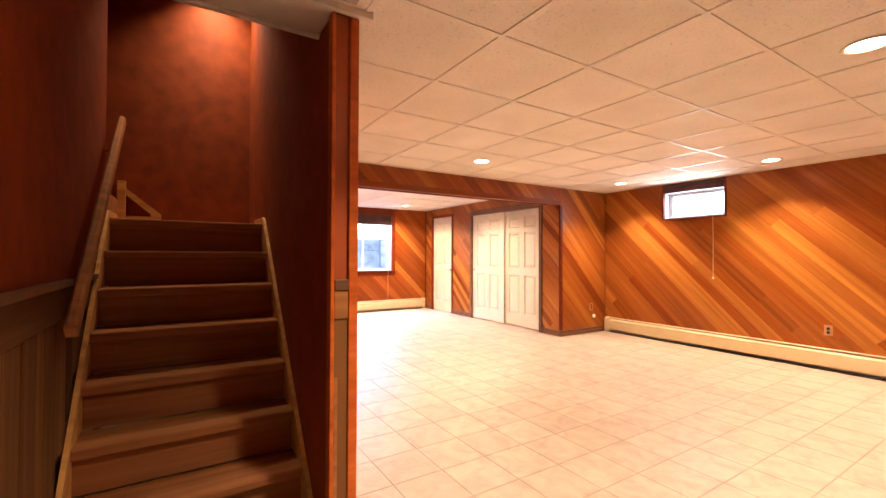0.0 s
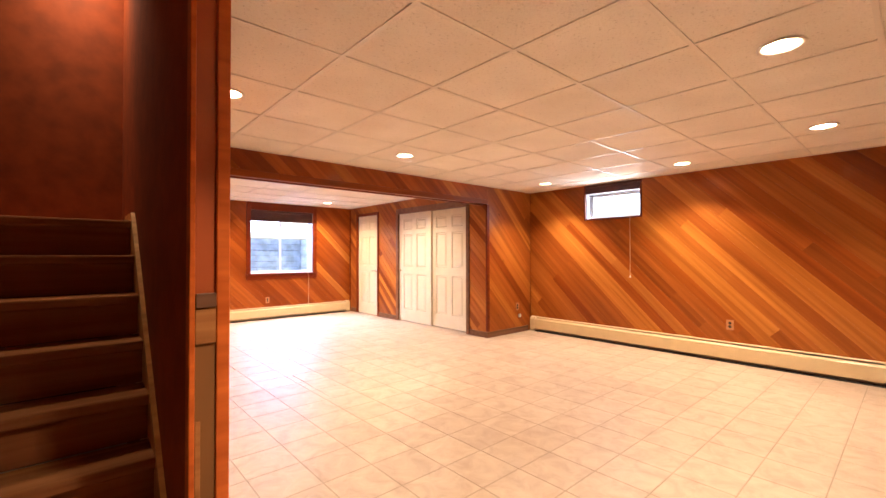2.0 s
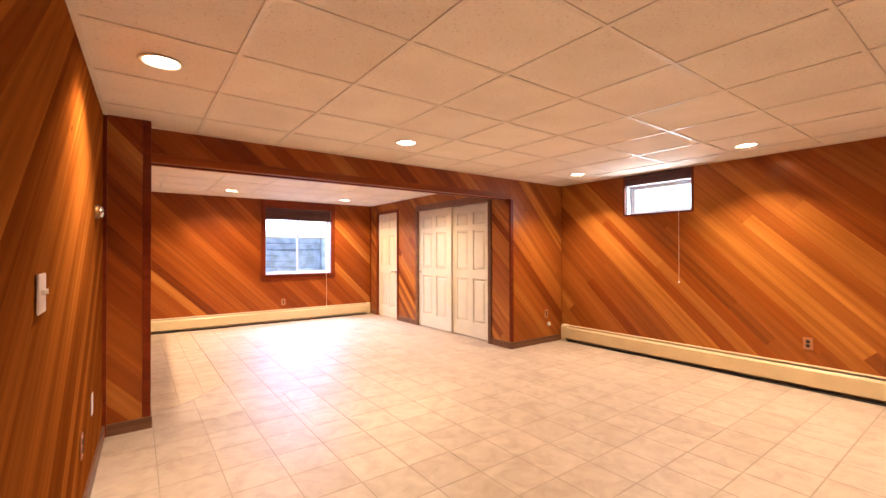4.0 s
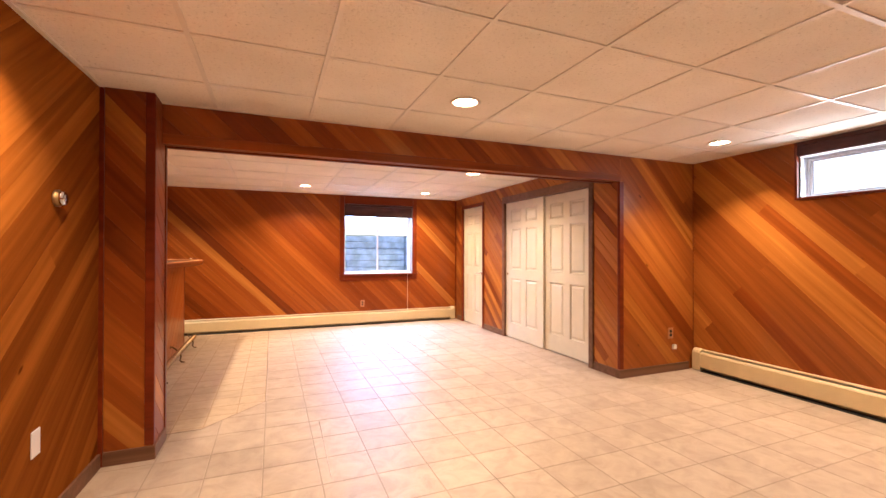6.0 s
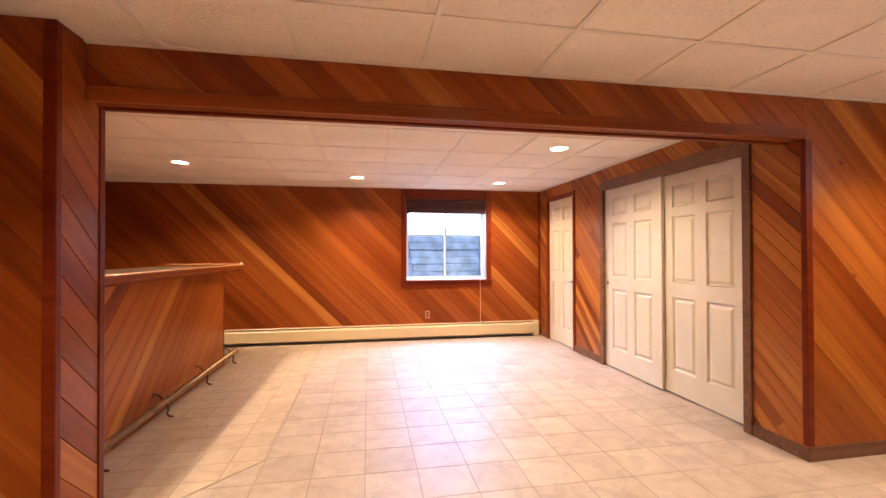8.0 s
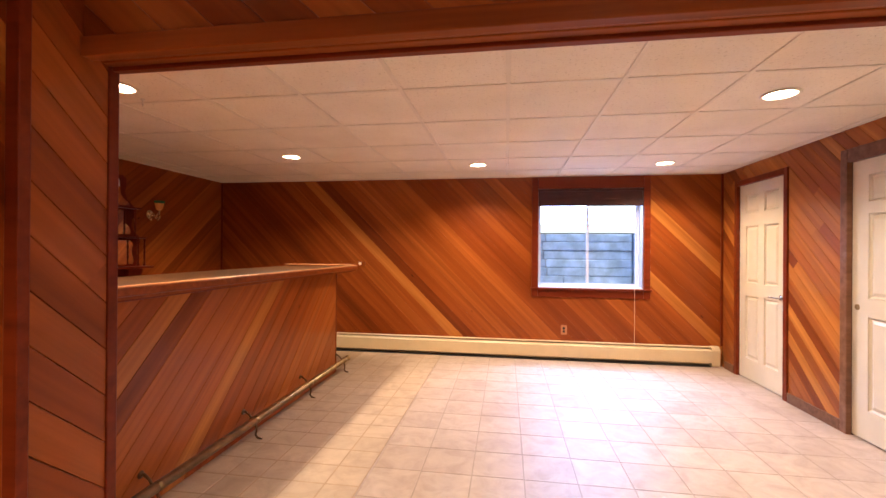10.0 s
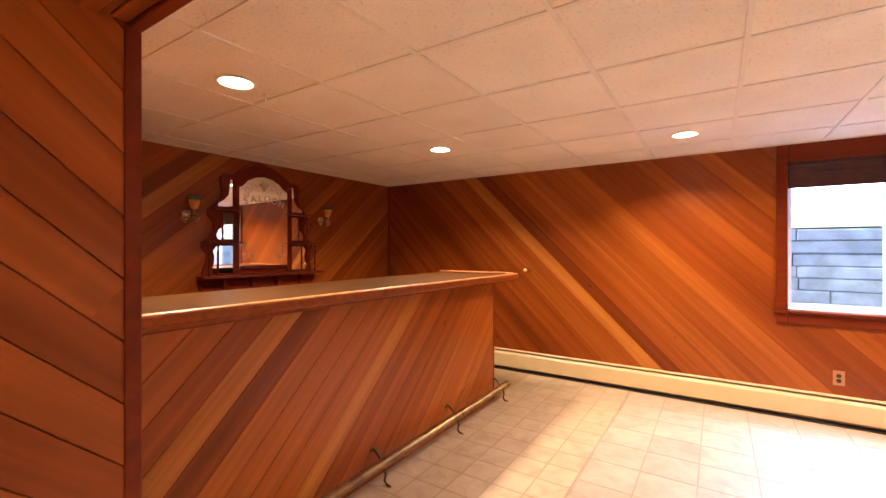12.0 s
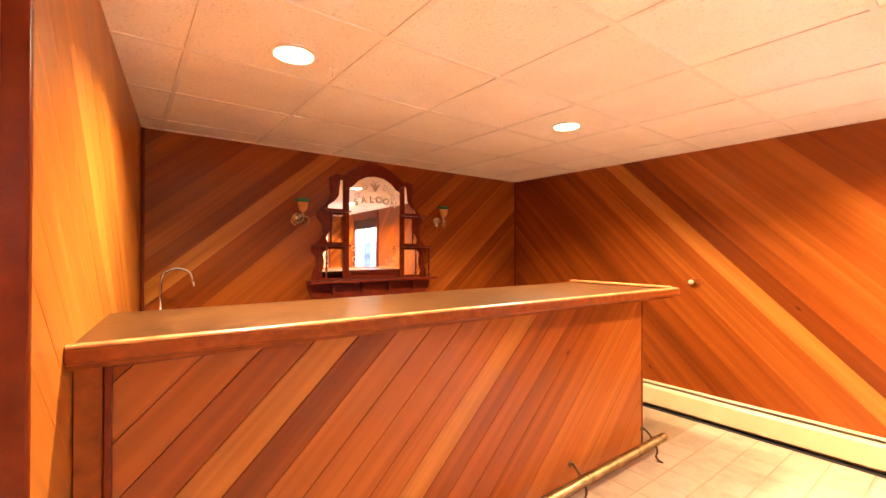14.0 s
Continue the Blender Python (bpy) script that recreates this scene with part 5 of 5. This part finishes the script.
# ---- outlets, switches, thermostat, small things ----
def wall_plate(name, at, turn, w, hgt, mat, label, category, sockets=2, toggles=0):
    """A plate with its back on the wall: face towards local -y."""
    ob = thing(name, (*at, 0, 0, turn), label, category)
    bm = bmesh.new()
    add_box(bm, -w / 2, w / 2, -0.006, 0, -hgt / 2, hgt / 2, 0.0025)
    part("plate", bm, mat, ob)
    for k in range(sockets):
        z = (k - (sockets - 1) / 2) * 0.039
        bm = bmesh.new()
        lathe(bm, [(0.001, 0.0095), (0.014, 0.0095), (0.016, 0.0085), (0.016, 0.004)], 14, m=pose(0, 0, z, 90, 0, 0))
        part("socket", bm, mat_slot if mat is mat_plate else mat_white_plastic, ob, "round socket face")
    for k in range(toggles):
        x = (k - (toggles - 1) / 2) * 0.046
        bm = bmesh.new()
        add_box(bm, x - 0.005, x + 0.005, -0.016, -0.0065, -0.004, 0.012, 0.002)
        part("toggle", bm, mat_white_plastic, ob, "white toggle")
    return ob


wall_plate("outlet", (EAST - 0.0005, 1.575, 0.425), -90, 0.072, 0.115, mat_plate, "brown double outlet on the cedar wall above the heater", "outlet")
wall_plate("outlet", (5.50, BEAM_FRONT - 0.0005, 0.41), 0, 0.072, 0.115, mat_plate, "brown double outlet on the short cedar wall by the corner", "outlet")
wall_plate("outlet", (3.01, NORTH - 0.0005, 0.365), 0, 0.072, 0.115, mat_plate, "brown double outlet below the sliding window", "outlet")
wall_plate("outlet", (west_x(3.06) + 0.0005, 3.06, 0.364), 90, 0.072, 0.115, mat_plate, "brown double outlet low on the cedar wall", "outlet")
wall_plate("blank_plate", (west_x(3.50) + 0.0005, 3.50, 0.436), 90, 0.072, 0.115, mat_white_plastic, "white blank wall plate low on the cedar wall", "wall plate", 0)
wall_plate("light_switch", (west_x(2.13) + 0.0005, 2.13, 1.165), 90, 0.118, 0.118, mat_white_plastic, "white double light switch on the cedar wall", "light switch", 0, 2)
jack = thing("wall_jack", (5.545, BEAM_FRONT, 0.262), "small white wall jack on the short cedar wall", "wall jack")
bm = bmesh.new()
add_box(bm, -0.022, 0.022, -0.026, 0, -0.024, 0.024, 0.004)
part("housing", bm, mat_white_plastic, jack)
th = thing("thermostat", (west_x(3.67), 3.67, 1.53), "round silver dial thermostat on the cedar wall", "thermostat")
bm = bmesh.new()
lathe(bm, [(0.040, 0.0), (0.042, 0.012), (0.036, 0.018), (0.034, 0.022)], 24, m=pose(0, 0, 0, 0, 90, 0))
part("base", bm, mat_brass, th, "brass ring", True)
bm = bmesh.new()
lathe(bm, [(0.034, 0.020), (0.036, 0.030), (0.028, 0.038), (0.001, 0.040)], 24, m=pose(0, 0, 0, 0, 90, 0))
part("dial", bm, mat_chrome, th, "silver dial", True)
kn = thing("wall_peg", (0.42, NORTH, 1.15), "small pale knob on a wooden block on the cedar wall", "hook")
bm = bmesh.new()
add_box(bm, -0.05, 0.05, -0.014, 0, -0.025, 0.025, 0.003)
part("block", bm, mat_plank_single, kn)
bm = bmesh.new()
lathe(bm, [(0.008, 0.013), (0.008, 0.035), (0.018, 0.045), (0.020, 0.058), (0.012, 0.068), (0.001, 0.070)], 14, m=pose(-0.01, 0, 0, 90, 0, 0))
part("knob", bm, mat_cord, kn, "pale turned knob", True)

# ---- floor ----
slab = solid("floor", [(STAIR_W - 0.1, EAST + 0.1, SOUTH - 0.1, BAR_SOUTH + 0.4, -0.12, -0.0016), (BAR_WEST - 0.1, EAST + 0.1, BAR_SOUTH + 0.4, NORTH + 0.1, -0.12, -0.0016), (BAR_WEST - 0.1, STAIR_W - 0.1, BAR_SOUTH - 0.1, BAR_SOUTH + 0.4, -0.12, -0.0016)], mat_grout, "pale vinyl tile floor")
SEAM = 1.496
DIAG = (1.035, 1.035 * 1.127 - 4.62)
bm = bmesh.new()
outline = [(BX - 0.9, BEAM_BACK + 0.06), ((BEAM_BACK + 0.06 + DIAG[1]) / DIAG[0], BEAM_BACK + 0.06), (SEAM - 0.001, DIAG[0] * SEAM - DIAG[1]), (SEAM - 0.001, NORTH - 0.01), (BX - 0.9, NORTH - 0.01)]
lo = [bm.verts.new((x, y, -0.0015)) for x, y in outline]
hi = [bm.verts.new((x, y, 0.0006)) for x, y in outline]
bm.faces.new(hi)
bm.faces.new(lo[::-1])
for k in range(5):
    bm.faces.new((lo[k], lo[(k + 1) % 5], hi[(k + 1) % 5], hi[k]))
slab_bar = link_mesh("floor_bar", bm, mat_grout_small, None, "pale small-tile vinyl floor along the bar", kind="structure")


def tile_mesh(x0, x1, y0, y1, z=0.0, base=-0.0015, g=0.0030, mat=None):
    me = bpy.data.meshes.new("tile")
    a, b, c, d = x0 + g, x1 - g, y0 + g, y1 - g
    e = 0.0012
    vs = [(a, c, base), (b, c, base), (b, d, base), (a, d, base), (a + e, c + e, z), (b - e, c + e, z), (b - e, d - e, z), (a + e, d - e, z)]
    fs = [(4, 5, 6, 7)] + [(k, (k + 1) % 4, 4 + (k + 1) % 4, 4 + k) for k in range(4)]
    me.from_pydata(vs, [], fs)
    me.materials.append(mat or mat_tile)
    return me


TP = 0.305
shared = tile_mesh(-TP / 2, TP / 2, -TP / 2, TP / 2)
cells = []
for i in range(-9, 14):
    for j in range(-13, 23):
        x, y = 2.11 + TP * i + TP / 2, 1.98 + TP * j + TP / 2
        x0, x1, y0, y1 = x - TP / 2, x + TP / 2, y - TP / 2, y + TP / 2
        if x1 < STAIR_W or x0 > EAST or y1 < SOUTH or y0 > NORTH:
            continue
        if y > 4.5 and x0 > CLOSET + 0.1:
            continue
        if y0 > DIAG[0] * x1 - DIAG[1] and x1 < SEAM + 0.05:
            continue
        if x < 0.5 and y > 1.6:
            continue
        cells.append((x, y))
near = [c for c in cells if 1.3 < c[1] < 7.6 and c[0] > 0.6][:300]
nearset = set(near)
for x, y in near:
    ob = new("tile", shared)
    ob.parent = slab
    ob.location = (x, y, 0)
verts, faces = [], []
for x, y in cells:
    if (x, y) in nearset:
        continue
    n = len(verts)
    verts += [(x + v.co.x, y + v.co.y, v.co.z) for v in shared.vertices]
    faces += [[n + k for k in p.vertices] for p in shared.polygons]
me = bpy.data.meshes.new("far_tiles")
me.from_pydata(verts, [], faces)
me.materials.append(mat_tile)
ob = new("far_tiles", me)
ob.parent = slab
tagged(ob, label="the rest of the vinyl tiles", kind="stuff")
SP = 0.203
small = tile_mesh(-SP / 2, SP / 2, -SP / 2, SP / 2, 0.0018, 0.0003, 0.0042, mat_tile_small)
for i in range(5):
    for j in range(20):
        x, y = SEAM - 0.002 - SP / 2 - SP * i, NORTH - 0.02 - SP / 2 - SP * j
        q = SP / 2 - 0.0042
        corners = [(-q, -q), (q, -q), (q, q), (-q, q)]
        kept = clip(corners, DIAG[0], -1, DIAG[1] - DIAG[0] * x + y) if x > 0.75 else corners
        kept = clip(kept, 0, -1, y - BEAM_BACK - 0.064) if kept else []
        if not kept or poly_area(kept) < 0.001:
            continue
        me = small
        if len(kept) != 4 or poly_area(kept) < poly_area(corners) - 1e-6:
            me = bpy.data.meshes.new("tile")
            m = len(kept)
            me.from_pydata([(u, v, 0.0003) for u, v in kept] + [(u, v, 0.0018) for u, v in kept], [], [tuple(range(m, 2 * m))] + [(k, (k + 1) % m, m + (k + 1) % m, m + k) for k in range(m)])
            me.materials.append(mat_tile_small)
        ob = new("tile", me)
        ob.parent = slab_bar
        ob.location = (x, y, 0)
# raised seam between the two floors
bm = bmesh.new()
pts = [(SEAM + 0.01, 8.40), (SEAM + 0.004, 7.2), (SEAM + 0.012, 6.1), (SEAM + 0.002, 5.006), (1.127, 4.620), (1.076, 4.566), (0.90, 4.563)]
for (xa, ya), (xb, yb) in zip(pts, pts[1:]):
    tube(bm, [(xa, ya, 0.001), (xb, yb, 0.001)], 0.0045, 6, False)
seam = link_mesh("floor_seam", bm, mat_tile, None, "lifted pale seam in the vinyl floor", smooth=True, kind="structure")

bm = bmesh.new()
tube(bm, [(1.878, 4.414, 0.0004), (1.870, 4.0, 0.0006), (1.861, 3.552, 0.0004)], 0.0022, 6)
link_mesh("floor_seam", bm, mat_tile, None, "short pale lifted joint in the vinyl floor", smooth=True, kind="structure")

# ---- boards on the walls ----
C125 = 0.122
E_HOLES = [(SW[0] - 0.001, SW[1] + 0.001, SW[2] - 0.001, SW[3] + 0.05)]
N_HOLES = [(NW[0] - 0.001, NW[1] + 0.001, NW[2] - 0.001, NW[3] + 0.001)]
C_HOLES = [(CL[0] - 0.001, CL[1] + 0.001, -0.01, CL[3] + 0.001), (D1[0] - 0.001, D1[1] + 0.001, -0.01, D1[3] + 0.001)]


def on_x(X, s):
    return lambda u, v, h: (X + s * (T - h), u, v)


def on_y(Y, s):
    return lambda u, v, h: (u, Y + s * (T - h), v)


board_wall(on_x(EAST, 1), (SOUTH, BEAM_FRONT, 0, H + 0.02), 1.0, C125, wall_east, mat_plank_honey, E_HOLES, 21,
           light=((3.248, 0.957), (3.15, 0.97), (3.382, 1.532), (2.071, 1.194), (1.515, 1.545), (0.6, 1.9), (0.9, 0.5), (1.55, 0.82)),
           dark=((3.2, 1.21), (2.9, 1.25), (2.9, 1.0), (1.675, 1.978), (1.55, 2.0), (2.4, 1.3), (1.9, 1.55), (2.4, 0.5), (0.6, 1.2), (3.6, 0.6), (0.2, 1.4), (0.0, 1.5)), few=0.02, dark_mat=mat_plank,
           ends=((2.992, 1.097), (1.652, 1.718), (1.586, 0.95), (2.844, 1.60), (0.9, 1.3), (1.9, 0.35), (2.05, 1.62), (3.9, 0.9), (0.4, 1.0), (1.2, 0.35), (-0.3, 1.2), (2.2, 0.7)))
board_wall(on_y(NORTH, 1), (BAR_WEST, CLOSET, 0, H + 0.02), -1.0, C125, wall_north, mat_plank, N_HOLES, 22, light=((0.90, 1.02), (4.3, 1.55), (4.3, 0.72)), dark=((1.06, 1.03), (-1.0, 1.9)), few=0.0, lengths=(9.0, 9.5), phase=0.0765)
board_wall(on_x(CLOSET, 1), (BEAM_FRONT, NORTH, 0, H + 0.02), 0.95, 0.088, wall_closet, mat_plank_honey, C_HOLES, 23, light=((6.66, 1.2), (6.6, 0.5), (7.0, 1.0), (6.9, 0.4)), few=0.1, joint=0.0022)
board_wall(on_y(BEAM_FRONT, 1), (CLOSET, EAST, 0, H + 0.02), -1.05, C125, wall_stub, mat_plank_honey, (), 24, joint=0.0009, light=((4.926, 0.731), (5.165, 0.437), (5.3, 1.9)), dark=((5.6, 0.5),), few=0)
board_wall(on_y(BEAM_FRONT, 1), (JAMB, CLOSET, LINTEL, H + 0.02), -0.9, C125, beam, mat_plank, (), 25, light=((3.997, 2.156), (2.4, 2.15)), dark=((1.409, 2.229), (3.3, 2.1)), few=0.08, joint=0.0012)
board_wall(on_y(BEAM_BACK, -1), (JAMB, CLOSET, LINTEL, H + 0.02), 0.9, C125, beam, mat_plank, (), 26)
board_wall(on_y(COL_FRONT, 1), (WEST, JAMB, 0, H + 0.02), -1.1, C125, column, mat_plank, (), 27, light=((0.721, 2.013), (0.728, 0.161)), dark=((0.66, 1.4),), few=0)
board_wall(on_x(JAMB, -1), (COL_FRONT, BEAM_BACK, 0, H + 0.02), -0.95, C125, column, mat_plank, (), 28, joint=0.0026)
# west wall in the darkened cedar copy, in place of deeper shade
board_wall(lambda u, v, h: (west_x(u) + h - T, u, v), (PART_END + 0.03, COL_FRONT, 0, H + 0.02), 0.85, C125, wall_west, mat_plank_shaded, (), 29, few=0.0, joint=0.0004)
# sapwood tone on every board here stands in for strong lamp light
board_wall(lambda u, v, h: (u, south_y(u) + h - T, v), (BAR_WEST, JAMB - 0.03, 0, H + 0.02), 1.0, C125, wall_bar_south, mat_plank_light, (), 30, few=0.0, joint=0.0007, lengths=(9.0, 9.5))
board_wall(on_x(BAR_WEST, -1), (BAR_SOUTH + 0.1, NORTH, 0, H + 0.02), 0.85, C125, wall_bar_west, mat_plank, (), 31, light=((5.98, 2.158),), dark=((5.16, 1.628),), few=0.0, lengths=(9.0, 9.5))
board_wall(on_x(BX, -1), (BY0 + 0.085, BY1 - 0.003, 0, BTOP - 0.067), 0.97, C125, bar, mat_plank, (), 32, lengths=(9.0, 9.5), light=((5.27, 1.05), (6.1, 0.8)), dark=((5.46, 1.07),), few=0.0, joint=0.0022, phase=0.079)
